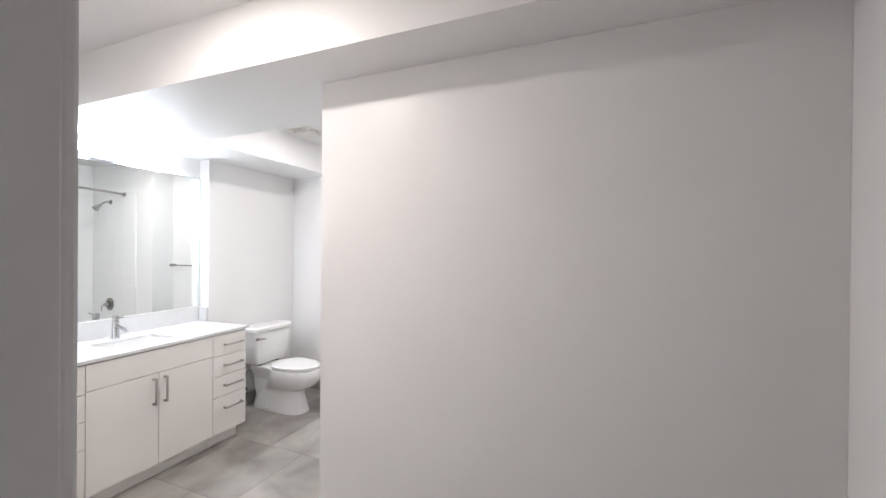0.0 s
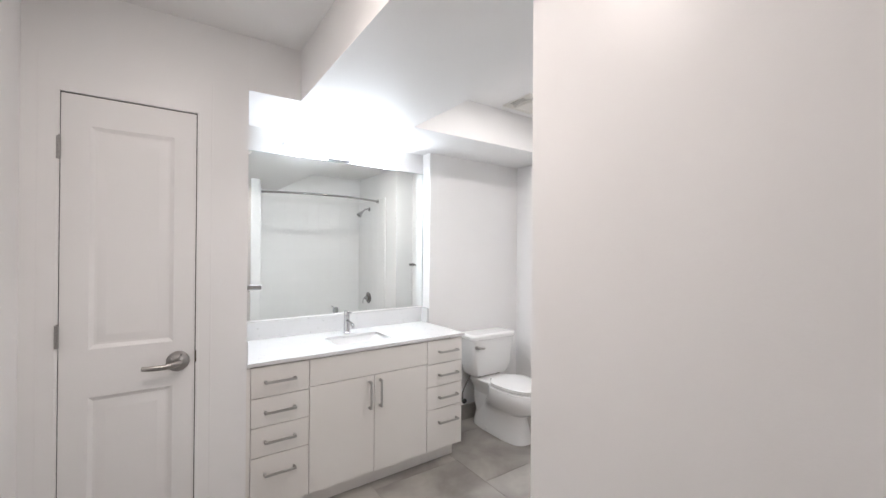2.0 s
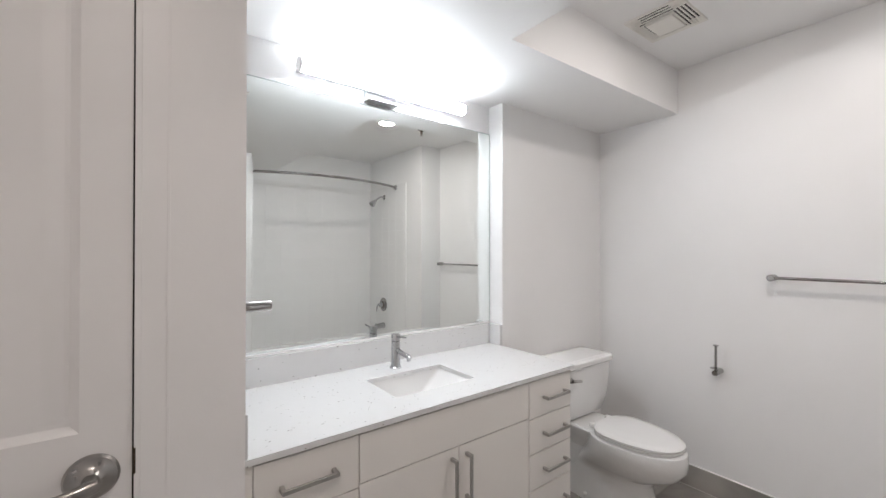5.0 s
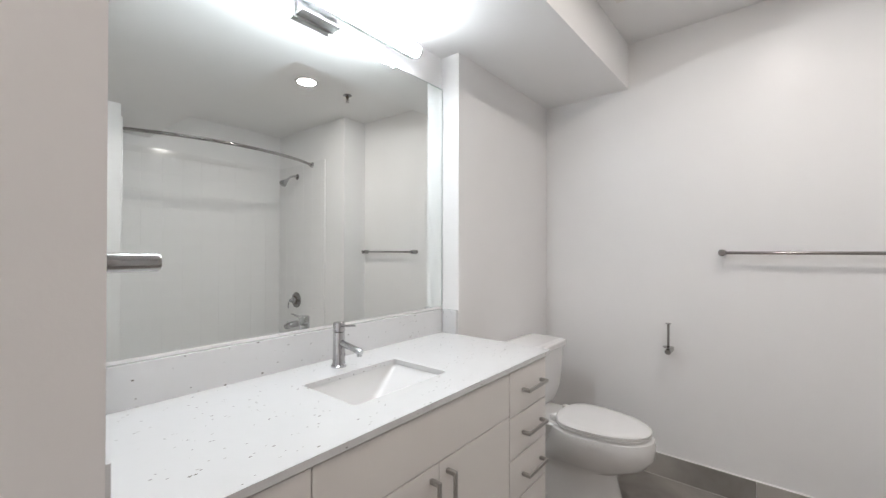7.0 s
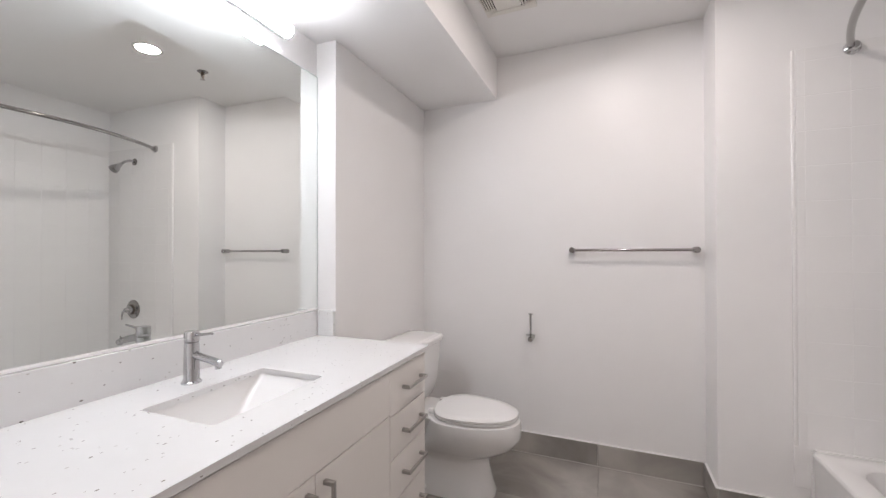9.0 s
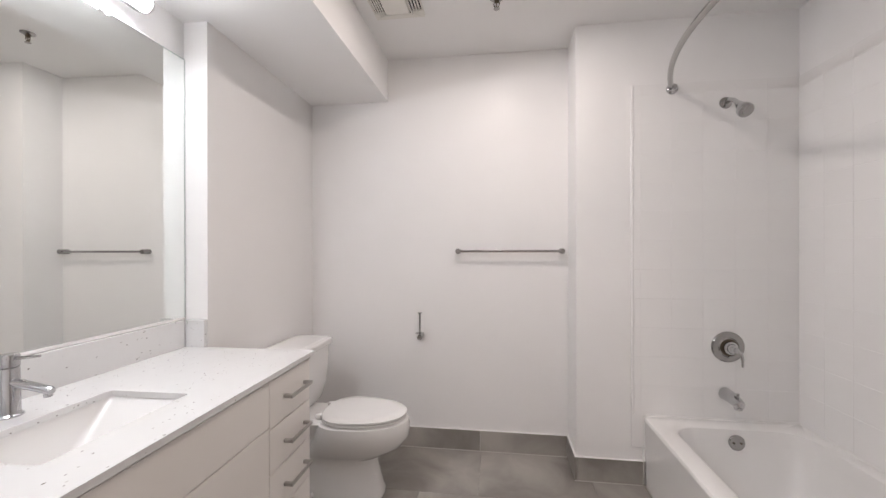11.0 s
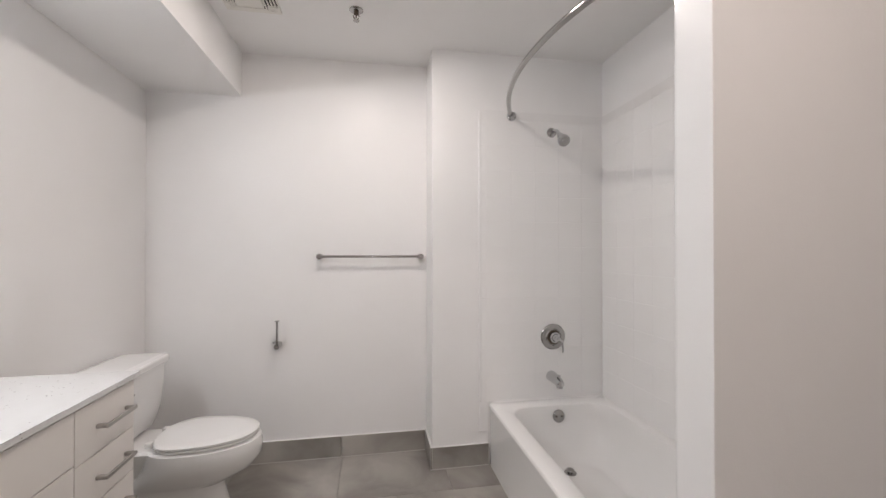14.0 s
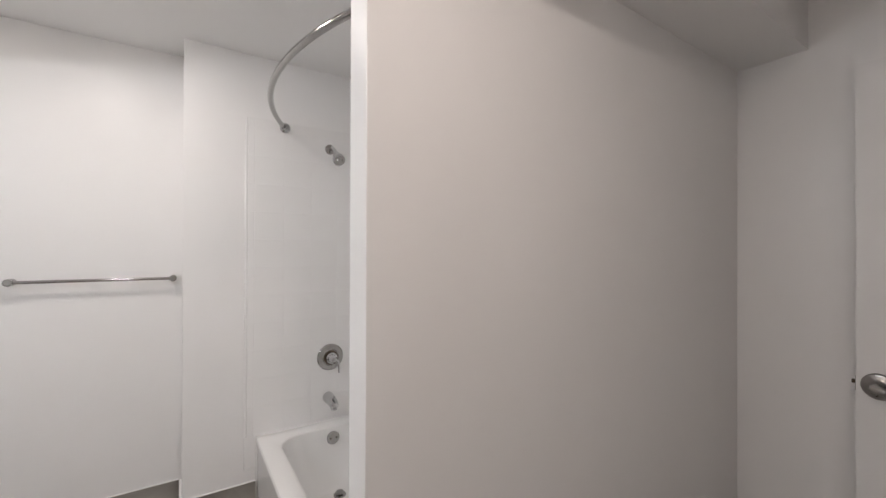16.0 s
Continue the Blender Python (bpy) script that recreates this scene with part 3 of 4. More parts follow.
def sink():
    s_ = skewed(thing("sink_basin", (-2.255, 2.22, 0.7), "white rectangular undermount porcelain sink basin", "sink"))
    bm = bmesh.new()
    x0, x1, y0, y1, z = SX0 - 0.004, SX1 + 0.004, SY0 - 0.004, SY1 + 0.004, ZC - 0.0185
    rings = [rounded(x0 - 0.02, x1 + 0.02, y0 - 0.02, y1 + 0.02, z, 0.03), rounded(x0, x1, y0, y1, z, 0.015)]
    for inset, depth, r, ramp in ((0.002, 0.01, 0.017, 0.012), (0.012, 0.075, 0.026, 0.085), (0.028, 0.115, 0.032, 0.128), (0.07, 0.132, 0.03, 0.16), (0.095, 0.136, 0.02, 0.18)):
        rings.append(rounded(x0 + inset, x1 - inset, y0 + inset * 0.8, y1 - ramp, z - depth, r))
    loft(bm, rings, False, True)
    part("bowl", bm, PORCELAIN, s_)
    bm = bmesh.new()
    lathe(bm, (-2.255, 2.22, z - 0.1358), (0, 0, 1), ((0, 0.022), (0.003, 0.022), (0.004, 0.016), (0.007, 0.015), (0.008, 0)), 24)
    part("drain", bm, CHROME, s_, "chrome pop-up drain")


sink()


def faucet():
    x, y, z = -2.452, 2.218, ZC
    f = skewed(thing("faucet", (x, y, z), "chrome single-lever basin faucet on the counter", "faucet"))
    bm = bmesh.new()
    lathe(bm, (x, y, z), (0, 0, 1), ((0, 0.027), (0.004, 0.027), (0.007, 0.023), (0.012, 0.0215), (0.115, 0.0195), (0.117, 0.0185)), 28)
    part("body", bm, CHROME, f)
    bm = bmesh.new()
    tube(bm, [(x + 0.012, y, z + 0.082), (x + 0.05, y, z + 0.077), (x + 0.09, y, z + 0.071), (x + 0.112, y, z + 0.067), (x + 0.119, y, z + 0.064)], [0.0115, 0.0108, 0.0104, 0.0102, 0.0085], 18)
    lathe(bm, (x + 0.107, y, z + 0.063), (0.1, 0, -1), ((0, 0.0085), (0.012, 0.0085), (0.013, 0.006)), 16)
    part("spout", bm, CHROME, f)
    bm = bmesh.new()
    lathe(bm, (x, y, z + 0.119), (0, 0, 1), ((0, 0.0185), (0.001, 0.0198), (0.027, 0.0198), (0.031, 0.017), (0.032, 0)), 28)
    part("cap", bm, CHROME, f)
    bm = bmesh.new()
    tube(bm, [(x + 0.012, y, z + 0.14), (x + 0.045, y, z + 0.143), (x + 0.085, y, z + 0.148)], [0.0055, 0.005, 0.0042], 12, 0.8)
    part("lever", bm, CHROME, f)


faucet()


def robe_hook():
    x, y, z = -2.002, YV, 1.23
    h = thing("robe_hook", (x, y, z), "brushed metal robe hook on the vanity's side wall", "hook")
    bm = bmesh.new()
    lathe(bm, (x, y, z), (0, 1, 0), ((0, 0.0138), (0.069, 0.0138), (0.073, 0.0118), (0.073, 0)), 24)
    part("post", bm, STEEL, h)
    bm = bmesh.new()
    lathe(bm, (x, y, z), (0, 1, 0), ((0, 0.0175), (0.003, 0.0175), (0.005, 0.0139)), 24)
    part("flange", bm, STEEL, h)


robe_hook()

# ---- toilet ----
TY = 3.395


def toilet():
    t = thing("toilet", (-2.1, TY, 0), "white porcelain two-piece toilet with its lid closed", "toilet")
    bm = bmesh.new()
    rings = []
    for cx, fr, bk, half, z, p in ((-2.14, 0.292, 0.285, 0.118, 0.0, 3.0), (-2.14, 0.292, 0.285, 0.118, 0.02, 3.0), (-2.14, 0.282, 0.28, 0.11, 0.045, 2.9), (-2.14, 0.266, 0.27, 0.101, 0.12, 2.6), (-2.135, 0.252, 0.245, 0.097, 0.17, 2.4),
                                   (-2.12, 0.25, 0.22, 0.102, 0.198, 2.3), (-2.09, 0.273, 0.2, 0.125, 0.224, 2.2), (-2.06, 0.308, 0.185, 0.152, 0.262, 2.15), (-2.04, 0.322, 0.175, 0.17, 0.31, 2.1), (-2.035, 0.32, 0.17, 0.177, 0.36, 2.1), (-2.035, 0.314, 0.165, 0.175, 0.388, 2.1), (-2.035, 0.3, 0.155, 0.163, 0.396, 2.1)):
        rings.append(egg(cx, TY, fr, bk, half, z, 44, p))
    loft(bm, rings)
    bowl = part("bowl", bm, PORCELAIN, t)
    bm = bmesh.new()
    loft(bm, [rounded(-2.42, -2.13, TY - 0.075, TY + 0.075, 0.22, 0.06), rounded(-2.425, -2.11, TY - 0.085, TY + 0.085, 0.28, 0.06), rounded(-2.435, -2.08, TY - 0.105, TY + 0.105, 0.33, 0.065), rounded(-2.44, -2.06, TY - 0.126, TY + 0.126, 0.366, 0.065), rounded(-2.44, -2.06, TY - 0.131, TY + 0.131, 0.388, 0.06), rounded(-2.432, -2.07, TY - 0.124, TY + 0.124, 0.397, 0.055)])
    part("deck", bm, PORCELAIN, t)
    bm = bmesh.new()
    rows = ((0.02, 0.07, -2.36), (0.1, 0.085, -2.38), (0.2, 0.088, -2.41), (0.31, 0.08, -2.425))
    loft(bm, [rounded(x0, -2.08, TY - h, TY + h, z, 0.05) for z, h, x0 in rows])
    part("trapway", bm, PORCELAIN, t)
    bm = bmesh.new()
    rows = ((0.411, 0.168, -2.27, 0.03), (0.43, 0.18, -2.262, 0.035), (0.5, 0.203, -2.248, 0.035), (0.62, 0.213, -2.24, 0.032), (0.708, 0.216, -2.237, 0.03))
    loft(bm, [rounded(XT + 0.012, x1, TY - h + 0.014, TY + h + 0.014, z, r) for z, h, x1, r in rows])
    part("tank", bm, PORCELAIN, t)
    bm = bmesh.new()
    loft(bm, [rounded(XT + 0.006, -2.229, TY - 0.209, TY + 0.237, 0.709, 0.03), rounded(XT + 0.003, -2.223, TY - 0.216, TY + 0.244, 0.714, 0.034), rounded(XT + 0.003, -2.223, TY - 0.216, TY + 0.244, 0.738, 0.034), rounded(XT + 0.008, -2.23, TY - 0.209, TY + 0.237, 0.747, 0.032), rounded(XT + 0.03, -2.255, TY - 0.19, TY + 0.214, 0.751, 0.03)])
    part("tank_lid", bm, PORCELAIN, t)
    bm = bmesh.new()
    y = TY - 0.178
    lathe(bm, (-2.24, y, 0.655), (1, 0, 0), ((0, 0.016), (0.008, 0.016), (0.012, 0.012), (0.02, 0.011)), 18)
    tube(bm, [(-2.222, y, 0.655), (-2.214, y + 0.02, 0.653), (-2.21, y + 0.06, 0.648)], [0.012, 0.011, 0.008], 12, 0.8)
    part("flush_lever", bm, NICKEL, t, "chrome flush lever")
    bm = bmesh.new()
    loft(bm, [egg(-2.03, TY, 0.29, 0.125, 0.165, 0.398, 44, 2.2), egg(-2.03, TY, 0.298, 0.13, 0.172, 0.401, 44, 2.2), egg(-2.03, TY, 0.298, 0.13, 0.172, 0.409, 44, 2.2), egg(-2.03, TY, 0.29, 0.125, 0.166, 0.412, 44, 2.2)])
    part("seat_ring", bm, SEAT, t)
    bm = bmesh.new()
    loft(bm, [egg(-2.03, TY, 0.29, 0.127, 0.166, 0.4135, 44, 2.2), egg(-2.03, TY, 0.299, 0.132, 0.173, 0.416, 44, 2.2), egg(-2.03, TY, 0.299, 0.132, 0.173, 0.423, 44, 2.2), egg(-2.03, TY, 0.29, 0.127, 0.166, 0.428, 44, 2.2), egg(-2.03, TY, 0.24, 0.1, 0.132, 0.4305, 44, 2.2), egg(-2.03, TY, 0.12, 0.05, 0.066, 0.4315, 44, 2.2)])
    lid = part("lid", bm, SEAT, t)
    for sy in (-1, 1):
        bm = bmesh.new()
        box(bm, -2.182, -2.15, TY + sy * 0.075 - 0.016, TY + sy * 0.075 + 0.016, 0.397, 0.424, 0.006, 3)
        part("hinge_block", bm, SEAT, lid)
        bm = bmesh.new()
        lathe(bm, (-2.19, TY + sy * 0.112, 0.03), (0, sy, 0.35), ((0, 0.013), (0.008, 0.012), (0.014, 0.006), (0.015, 0)), 14)
        part("bolt_cap", bm, PORCELAIN, bowl)
        bm = bmesh.new()
        lathe(bm, (-2.30, TY + sy * 0.1, 0.4135), (0, 0, -1), ((0, 0.016), (0.014, 0.016), (0.0145, 0.01), (0.018, 0.01)), 10)
        part("tank_bolt", bm, DARK, t, "dark rubber tank bolt")


toilet()


def supply_valve():
    y, z = TY - 0.2, 0.2
    s_ = thing("supply_valve", (XT, y, z), "chrome water supply valve and hose behind the toilet", "valve")
    bm = bmesh.new()
    lathe(bm, (XT, y, z), (1, 0, 0), ((0, 0.028), (0.003, 0.028), (0.008, 0.012), (0.05, 0.009), (0.06, 0.013), (0.085, 0.013), (0.087, 0)), 20)
    part("stop", bm, CHROME, s_)
    bm = bmesh.new()
    lathe(bm, (XT + 0.088, y, z), (1, 0, 0), ((0, 0.02), (0.012, 0.02), (0.014, 0.0)), 12)
    part("knob", bm, DARK, s_)
    bm = bmesh.new()
    tube(bm, [(XT + 0.07, y, z + 0.01), (XT + 0.07, y, z + 0.06), (XT + 0.085, y + 0.02, z + 0.13), (XT + 0.1, y + 0.05, z + 0.19), (XT + 0.1, y + 0.06, z + 0.222)], 0.006, 10)
    part("hose", bm, STEEL, s_, "braided steel hose")


supply_valve()

# ---- fittings on the back wall ----


def towel_bar():
    z, y = 1.242, YB - 0.05
    t = thing("towel_bar", (-1.19, YB, z), "chrome towel bar on round posts on the back wall", "towel bar")
    for x in (-1.509, -0.889):
        bm = bmesh.new()
        lathe(bm, (x, YB, z), (0, -1, 0), ((0, 0.0165), (0.034, 0.0165), (0.036, 0.0155), (0.038, 0.0165), (0.062, 0.0165), (0.065, 0.0135), (0.065, 0)), 28)
        part("post", bm, STEEL, t)
    bm = bmesh.new()
    tube(bm, [(-1.509, y, z), (-1.19, y, z), (-0.889, y, z)], 0.0078, 18)
    part("bar", bm, STEEL, t)


towel_bar()


def paper_holder():
    x, z = -1.746, 0.711
    t = thing("toilet_paper_holder", (x, YB, z), "chrome upright toilet paper holder, empty", "paper holder")
    bm = bmesh.new()
    lathe(bm, (x, YB, z), (0, -1, 0), ((0, 0.0155), (0.08, 0.0155), (0.084, 0.0125), (0.084, 0)), 24)
    part("post", bm, STEEL, t)
    bm = bmesh.new()
    lathe(bm, (x, YB - 0.066, z), (0, 0, 1), ((0.0, 0.0065), (0.022, 0.0065), (0.023, 0.027), (0.026, 0.027), (0.027, 0.0062), (0.147, 0.0062), (0.148, 0.014), (0.152, 0.014), (0.153, 0)), 18)
    part("rod", bm, STEEL, t)


paper_holder()

# ---- bathtub and shower ----
TX0, TX1, TYA, TYB, ZRIM = -0.506, XB - 0.008, YW1 + 0.008, YN - 0.012, 0.37


def bathtub():
    t = thing("bathtub", (-0.14, 2.88, 0), "white enamelled alcove bathtub with a plain apron", "bathtub")
    bm = bmesh.new()
    rings = [rounded(TX0 + 0.012, TX1, TYA, TYB, 0.0, 0.006), rounded(TX0 + 0.01, TX1, TYA, TYB, 0.06, 0.006), rounded(TX0 + 0.006, TX1, TYA, TYB, 0.33, 0.008), rounded(TX0, TX1, TYA, TYB, 0.35, 0.012), rounded(TX0, TX1, TYA, TYB, ZRIM - 0.014, 0.014),
             rounded(TX0 + 0.005, TX1 - 0.003, TYA + 0.003, TYB - 0.003, ZRIM - 0.004, 0.016), rounded(TX0 + 0.016, TX1 - 0.006, TYA + 0.008, TYB - 0.008, ZRIM, 0.02),
             rounded(TX0 + 0.085, TX1 - 0.04, TYA + 0.07, TYB - 0.07, ZRIM - 0.003, 0.1), rounded(TX0 + 0.1, TX1 - 0.05, TYA + 0.085, TYB - 0.082, ZRIM - 0.012, 0.11), rounded(TX0 + 0.108, TX1 - 0.056, TYA + 0.1, TYB - 0.088, ZRIM - 0.04, 0.12)]
    steps = 14
    for k in range(1, steps + 1):
        f = k / steps
        a = f * math.pi / 2
        drop, run = math.sin(a) ** 1.0, 1 - math.cos(a) ** 1.0
        z = ZRIM - 0.04 - (ZRIM - 0.04 - 0.066) * drop
        run = 0.25 * f * (1 - run) + run
        rings.append(rounded(TX0 + 0.108 + 0.13 * run, TX1 - 0.056 - 0.13 * run, TYA + 0.1 + 0.3 * run, TYB - 0.088 - 0.14 * run, z, 0.12 - 0.03 * run))
    loft(bm, rings, False, True)
    part("shell", bm, ENAMEL, t)
    bm = bmesh.new()
    lathe(bm, (-0.106, TYB - 0.092, 0.3), (0, -1, 0.08), ((0, 0.037), (0.006, 0.037), (0.01, 0.033), (0.0105, 0)), 28)
    over = part("overflow_plate", bm, STEEL, t, "round chrome overflow plate")
    for dx in (-0.017, 0.017):
        bm = bmesh.new()
        lathe(bm, (-0.106 + dx, TYB - 0.1025, 0.301), (0, -1, 0.08), ((0, 0.005), (0.002, 0.005), (0.003, 0)), 12)
        part("screw", bm, BRASS, over)
    bm = bmesh.new()
    lathe(bm, (-0.127, 3.362, 0.066), (0, 0, 1), ((0, 0.033), (0.004, 0.033), (0.006, 0.027), (0.004, 0.022)), 26)
    lathe(bm, (-0.127, 3.362, 0.07), (0, 0, 1), ((0, 0.008), (0.01, 0.008), (0.011, 0.022), (0.016, 0.02), (0.018, 0)), 22)
    part("drain", bm, STEEL, t, "metal pop-up tub drain")


bathtub()
YF = YN - 0.011                          # face of the tiles at the taps


def tub_valve():
    x, z = -0.096, 0.749
    v = thing("shower_valve", (x, YF, z), "round chrome shower valve with a lever handle", "valve")
    bm = bmesh.new()
    lathe(bm, (x, YF, z), (0, -1, 0), ((0, 0.079), (0.004, 0.079), (0.009, 0.074), (0.011, 0.05), (0.016, 0.046), (0.018, 0.034)), 40)
    part("plate", bm, STEEL, v)
    bm = bmesh.new()
    lathe(bm, (x, YF - 0.016, z), (0, -1, 0), ((0, 0.034), (0.02, 0.033), (0.024, 0.024), (0.045, 0.021), (0.05, 0.017), (0.062, 0.014), (0.066, 0.0)), 28)
    hub = part("hub", bm, CHROME, v)
    # a dark metal ring stands in for the shade of the groove round the hub
    bm = bmesh.new()
    lathe(bm, (x, YF - 0.0165, z), (0, -1, 0), ((0, 0.044), (0.0025, 0.043), (0.003, 0.037)), 36)
    part("groove_shade_ring", bm, BRASS, v, "dark ring standing in for the shaded groove round the hub")
    bm = bmesh.new()
    tube(bm, [(x + 0.006, YF - 0.062, z), (x + 0.026, YF - 0.07, z - 0.016), (x + 0.03, YF - 0.074, z - 0.05), (x + 0.03, YF - 0.074, z - 0.082)], [0.0085, 0.008, 0.0062, 0.005], 12)
    part("lever", bm, CHROME, hub)


tub_valve()


def tub_spout():
    x, z = -0.107, 0.508
    s_ = thing("tub_spout", (x, YF, z), "chrome tub spout with a diverter knob", "spout")
    bm = bmesh.new()
    tube(bm, [(x, YF, z), (x, YF - 0.008, z), (x, YF - 0.05, z - 0.001), (x, YF - 0.1, z - 0.006), (x, YF - 0.125, z - 0.014), (x, YF - 0.134, z - 0.024)], [0.033, 0.033, 0.03, 0.027, 0.023, 0.012], 22)
    lathe(bm, (x, YF - 0.112, z - 0.016), (0, 0, -1), ((0, 0.02), (0.022, 0.018), (0.023, 0.012)), 20)
    body = part("body", bm, CHROME, s_)
    bm = bmesh.new()
    lathe(bm, (x, YF - 0.108, z + 0.018), (0, 0, 1), ((0, 0.005), (0.012, 0.005), (0.014, 0.008), (0.02, 0.007), (0.021, 0)), 14)
    part("diverter", bm, CHROME, body)


tub_spout()


def shower_head():
    x, z = -0.103, 2.006
    s_ = thing("wall_shower", (x, YF, z), "chrome wall shower on a bent arm", "shower")
    bm = bmesh.new()
    lathe(bm, (x, YF, z), (0, -1, 0), ((0, 0.03), (0.004, 0.029), (0.012, 0.016), (0.013, 0.01)), 26)
    part("flange", bm, STEEL, s_)
    bm = bmesh.new()
    tube(bm, [(x, YF, z), (x, YF - 0.04, z + 0.002), (x, YF - 0.075, z - 0.012), (x + 0.002, YF - 0.11, z - 0.045)], 0.0105, 14)
    part("arm", bm, CHROME, s_)
    bm = bmesh.new()
    lathe(bm, (x + 0.002, YF - 0.105, z - 0.04), (0.02, -0.72, -0.7), ((0, 0.013), (0.012, 0.017), (0.022, 0.017), (0.03, 0.022), (0.06, 0.034), (0.075, 0.036), (0.083, 0.034)), 28)
    head = part("head", bm, CHROME, s_)
    bm = bmesh.new()
    d = Vector((0.02, -0.72, -0.7)).normalized()
    base = Vector((x + 0.002, YF - 0.105, z - 0.04)) + d * 0.083
    lathe(bm, base, d, ((-0.002, 0.031), (0.001, 0.031), (0.002, 0.018), (0.005, 0.016), (0.0055, 0)), 26)
    part("nozzle_face", bm, STEEL, head)


shower_head()


def curtain_rod():
    r = thing("shower_curtain_rod", (-0.45, 2.88, 2.095), "curved brushed metal shower curtain rod, empty", "curtain rod")
    ya, yb, z, x = YW1 + 0.012, YF, 2.092, -0.362
    bm = bmesh.new()
    mid, half = (ya + yb) / 2, (yb - ya) / 2
    pts = []
    for i in range(41):
        y = ya + 0.012 + (yb - ya - 0.024) * i / 40
        f = (y - mid) / half
        pts.append((x + 0.021 * (1 - f) - 0.2 * (1 - abs(f) ** 2.05), y, z))
    tube(bm, pts, 0.0125, 16)
    part("rod", bm, STEEL, r)
    for y, d in ((ya, 1), (yb, -1)):
        bm = bmesh.new()
        lathe(bm, (x + (0.042 if d > 0 else 0), y, z), (0, d, 0), ((0, 0.029), (0.006, 0.029), (0.01, 0.024), (0.014, 0.02), (0.03, 0.0175), (0.032, 0.013)), 24)
        part("flange", bm, CHROME, r)


curtain_rod()

# ---- tiles, base strips and floor pieces ----


def tile_mesh(name, w, h, t, mat, bevel=0.0015):
    """A slab in x and y, rising from 0 to t, with eased edges."""
    bm = bmesh.new()
    a, b = w / 2, h / 2
    rings = [[(-p, -q, z), (p, -q, z), (p, q, z), (-p, q, z)] for p, q, z in ((a, b, 0), (a, b, t - bevel), (a - bevel, b - bevel, t))]
    loft(bm, rings)
    bmesh.ops.recalc_face_normals(bm, faces=bm.faces)
    mesh = bpy.data.meshes.new(name)
    bm.to_mesh(mesh)
    bm.free()
    mesh.materials.append(mat)
    return mesh


MESHES = {}


def lay(name, w, h, t, mat, m, parent, bevel=0.0015):
    key = (name, round(w, 4), round(h, 4))
    if key not in MESHES:
        MESHES[key] = tile_mesh(name, w, h, t, mat, bevel)
    ob = new(name, MESHES[key])
    ob.parent = parent
    ob.matrix_basis = Matrix.Translation(-ORIGIN[parent]) @ m
    return ob


PITCH, JOINT, ZTOP = 0.1533, 0.0014, 2.122


def tile_field(parent, facing, plane, u0, u1, first):
    """Square glazed tiles from the tub's rim to ZTOP; u runs along the wall; joints at first + k * PITCH."""
    cuts = [u0]
    k = math.ceil((u0 - first) / PITCH)
    while first + k * PITCH < u1 - 0.012:
        if first + k * PITCH > u0 + 0.012:
            cuts.append(first + k * PITCH)
        k += 1
    cuts.append(u1)
    zs = [ZTOP]
    z = 0.533 + PITCH * math.floor((ZTOP - 0.533 - 0.02) / PITCH)
    while z > ZRIM + 0.03:
        zs.append(z)
        z -= PITCH
    zs.append(ZRIM + 0.002)
    tilt = random.Random(3)
    for a, b in zip(cuts, cuts[1:]):
        for hi, lo in zip(zs, zs[1:]):
            w, h = b - a - JOINT, hi - lo - JOINT
            cu, cz = (a + b) / 2, (hi + lo) / 2
            turn = Matrix.Rotation(radians(tilt.uniform(-0.05, 0.05)), 4, "X") @ Matrix.Rotation(radians(tilt.uniform(-0.05, 0.05)), 4, "Y")
            if facing == "-y":
                m = Matrix(((1, 0, 0, cu), (0, 0, -1, plane), (0, 1, 0, cz), (0, 0, 0, 1)))
            elif facing == "+y":
                m = Matrix(((-1, 0, 0, cu), (0, 0, 1, plane), (0, 1, 0, cz), (0, 0, 0, 1)))
            else:
                m = Matrix(((0, 0, -1, plane), (-1, 0, 0, cu), (0, 1, 0, cz), (0, 0, 0, 1)))
            lay("tile", w, h, 0.008, TILE, m @ turn, parent, 0.0008)


for args in (((XE + 0.010, XB - 0.002, YN - 0.0099, YN, ZRIM + 0.002, ZTOP), ), ((XB - 0.0099, XB, YW1 + 0.0099, YN - 0.0099, ZRIM + 0.002, ZTOP), ), ((XW + 0.016, XB - 0.002, YW1, YW1 + 0.0099, ZRIM + 0.002, ZTOP), )):
    solid("trim", boxes(*args), GROUT, "thin white grout bed behind the wall tiles", "grout")
tile_field(wall_taps, "-y", YN - 0.003, XE + 0.010, XB - 0.012, -0.519)
tile_field(wall_tub, "-x", XB - 0.003, YW1 + 0.012, YN - 0.012, YN - 0.012)
tile_field(wall_wing, "+y", YW1 + 0.003, XW + 0.016, XB - 0.012, -0.518)
# narrow rounded edge strips of the tiling, down to the base strip
for host, x0, y0, y1 in ((wall_taps, XE - 0.004, YN - 0.0112, YN), (wall_wing, XW + 0.003, YW1, YW1 + 0.0105)):
    for z0, z1 in ((0.2, 0.38), (0.38, ZTOP)):
        bm = bmesh.new()
        x1 = TX0 - 0.001 if z0 < 0.3 else (XE + 0.0095 if host is wall_taps else XW + 0.0155)
        box(bm, x0, x1, y0, y1, z0 + 0.0004, z1 - 0.0004, 0.003, 3)
        part("edge_tile", bm, TILE, host)

BASE_H, BASE_T = 0.125, 0.011


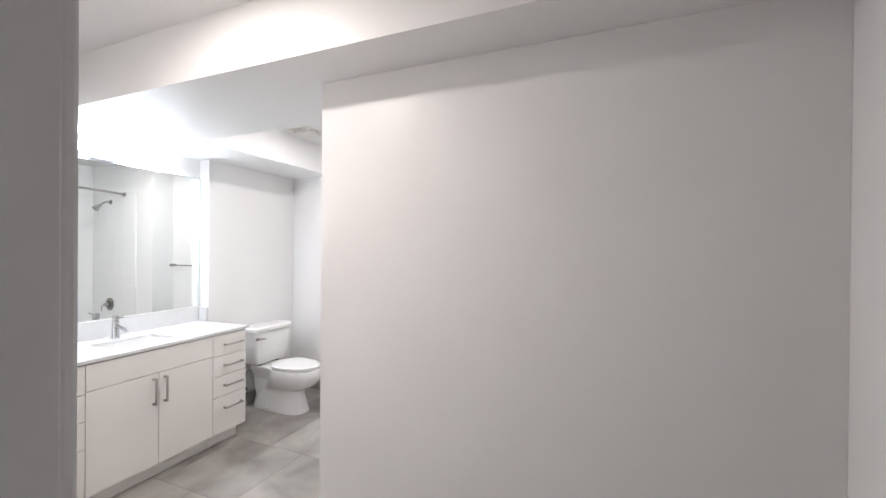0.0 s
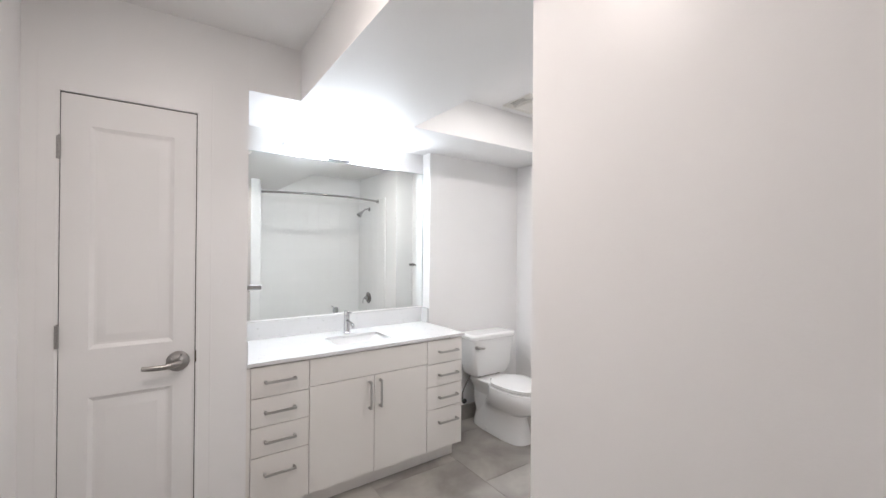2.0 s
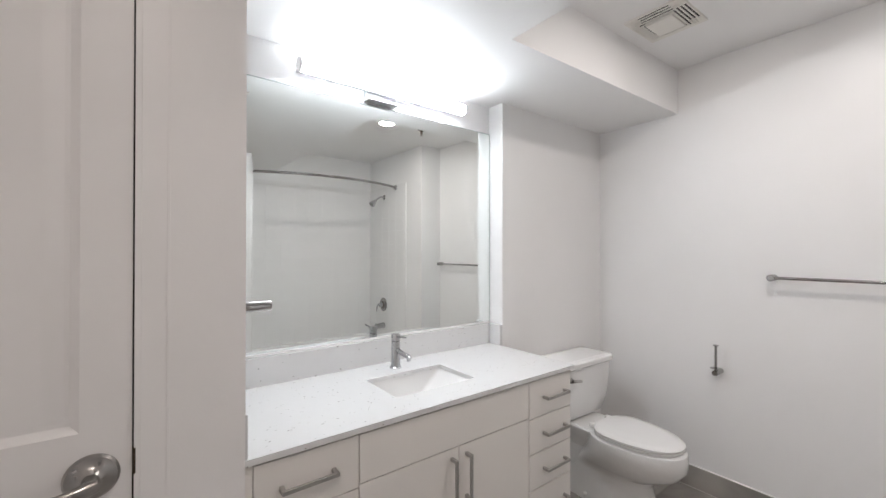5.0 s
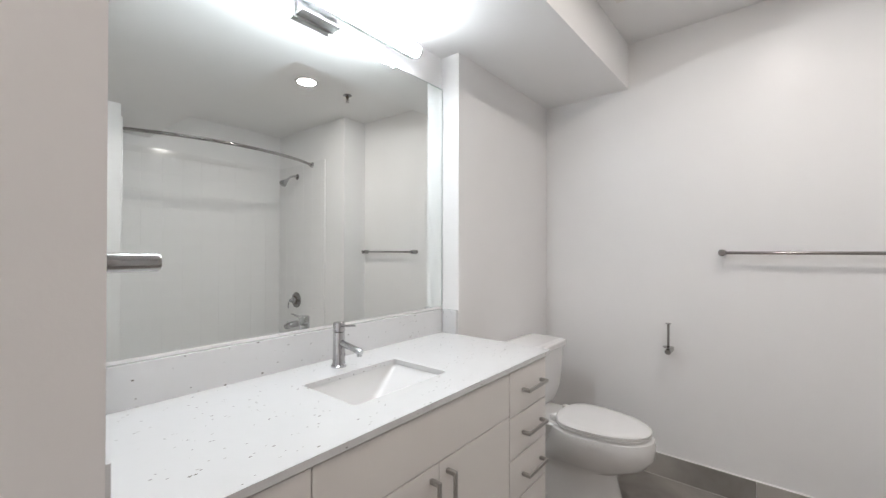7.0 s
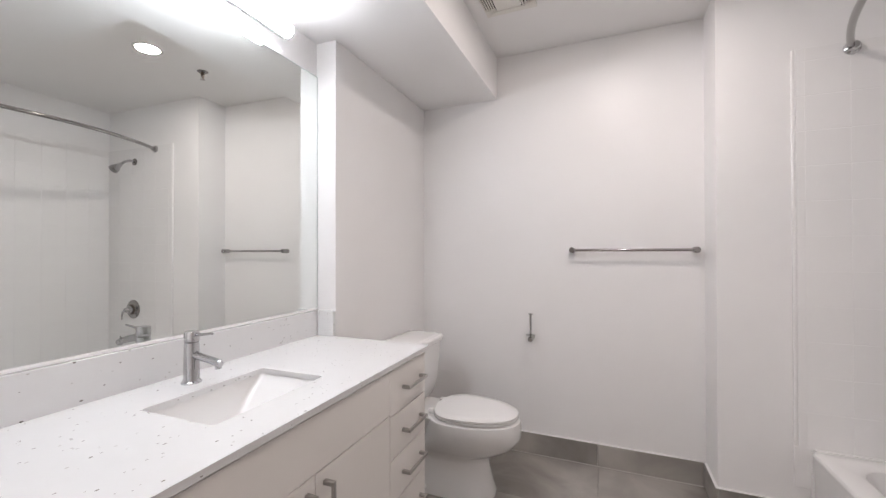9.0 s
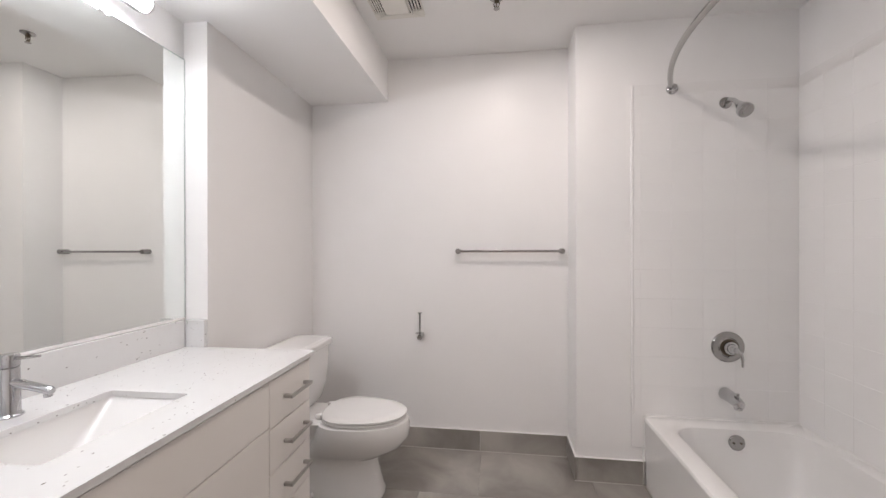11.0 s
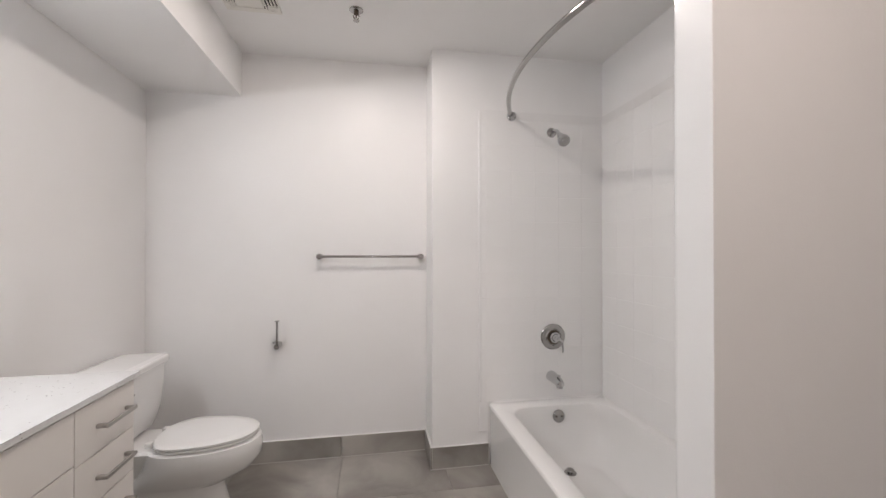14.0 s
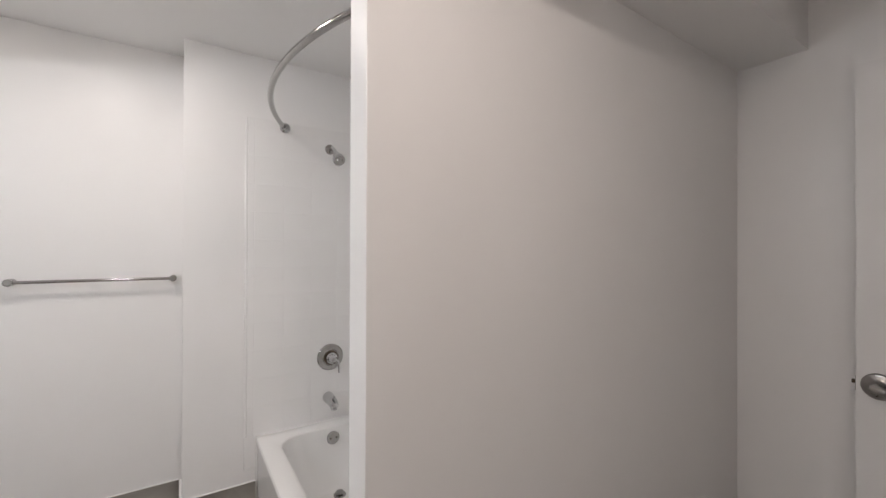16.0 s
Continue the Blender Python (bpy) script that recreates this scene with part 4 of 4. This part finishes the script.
def base_strip(a, b, facing, plane, cuts):
    """Grey porcelain base tiles along a wall, cut at the given places."""
    strip = thing("baseboard", (0, 0, 0), "grey porcelain tile baseboard with a thin light joint", "baseboard", kind="structure")
    edges = [a, *cuts, b]
    for u0, u1 in zip(edges, edges[1:]):
        w, cu = u1 - u0 - 0.002, (u0 + u1) / 2
        if facing == "-y":
            m = Matrix(((1, 0, 0, cu), (0, 0, -1, plane), (0, 1, 0, BASE_H / 2 + 0.002), (0, 0, 0, 1)))
        elif facing == "-x":
            m = Matrix(((0, 0, -1, plane), (-1, 0, 0, cu), (0, 1, 0, BASE_H / 2 + 0.002), (0, 0, 0, 1)))
        else:
            m = Matrix(((0, 0, 1, plane), (1, 0, 0, cu), (0, 1, 0, BASE_H / 2 + 0.002), (0, 0, 0, 1)))
        lay("base_tile", w, BASE_H - 0.002, BASE_T, STONE, m, strip)


base_strip(XT + 0.012, XN - 0.012, "-y", YB, (-1.99, -1.378))
base_strip(YN - 0.011, YB - 0.001, "-x", XN, ())
base_strip(XN + 0.001, TX0 + 0.004, "-y", YN, ())
base_strip(YR + 0.002, YB - 0.012, "+x", XT, ())
bm = bmesh.new()
box(bm, XT + 0.012, XN - 0.012, YB - BASE_T - 0.0005, YB, BASE_H + 0.0015, BASE_H + 0.005, 0.001, 1)
box(bm, XN + 0.001, TX0 + 0.004, YN - BASE_T - 0.0005, YN, BASE_H + 0.0015, BASE_H + 0.005, 0.001, 1)
box(bm, XN - BASE_T - 0.0005, XN, YN - 0.0115, YB - 0.012, BASE_H + 0.0015, BASE_H + 0.005, 0.001, 1)
solid("trim", bm, GROUT, "thin white caulk line on top of the base tiles", "caulk")
bm = bmesh.new()
box(bm, TX0 + 0.01, TX1 + 0.001, TYB - 0.008, YN - 0.0085, ZRIM - 0.006, ZRIM + 0.006, 0.003, 2)
box(bm, TX1 - 0.006, XB - 0.0085, TYA + 0.004, TYB - 0.0085, ZRIM - 0.006, ZRIM + 0.006, 0.003, 2)
box(bm, TX0 + 0.01, TX1 + 0.001, YW1 + 0.0085, TYA + 0.0035, ZRIM - 0.006, ZRIM + 0.006, 0.002, 2)
box(bm, TX0 - 0.002, TX0 + 0.013, YN - 0.0145, YN - 0.001, BASE_H + 0.002, ZRIM - 0.003, 0.002, 2)
solid("trim", bm, ENAMEL, "white caulk bead between tub rim and wall tiles", "caulk")
bm = bmesh.new()
box(bm, XT + 0.012, XN - 0.012, YB - BASE_T - 0.004, YB - BASE_T, 0.0002, 0.004, 0.001, 1)
box(bm, XN - 0.012, TX0 + 0.004, YN - BASE_T - 0.004, YN - BASE_T, 0.0002, 0.004, 0.001, 1)
box(bm, TX0 + 0.0075, TX0 + 0.0115, TYA, YN - BASE_T - 0.004, 0.0002, 0.006, 0.001, 1)
box(bm, TX0 - 0.001, TX0 + 0.004, YN - BASE_T - 0.004, YN - BASE_T + 0.002, 0.0005, BASE_H, 0.001, 1)
solid("trim", bm, CAULK, "thin pale caulk line along floor and tub", "caulk")


def floor_tiles():
    for row in range(-7, 2):
        y0 = 3.435 + 0.605 * row
        y1 = y0 + 0.605
        for col in range(-6, 5):
            x0 = -0.765 + 0.605 * col + (0.3025 if row % 2 else 0)
            a, b, c, d = max(x0, -2.68), min(x0 + 0.605, 1.44), max(y0, -0.69), min(y1, 3.94)
            if b - a < 0.02 or d - c < 0.02 or (a > 0.3 and c > 2.12):
                continue
            lay("tile", b - a - 0.0018, d - c - 0.0018, 0.0055, STONE, Matrix.Translation(((a + b) / 2, (c + d) / 2, -0.0057)), floor, 0.001)


floor_tiles()
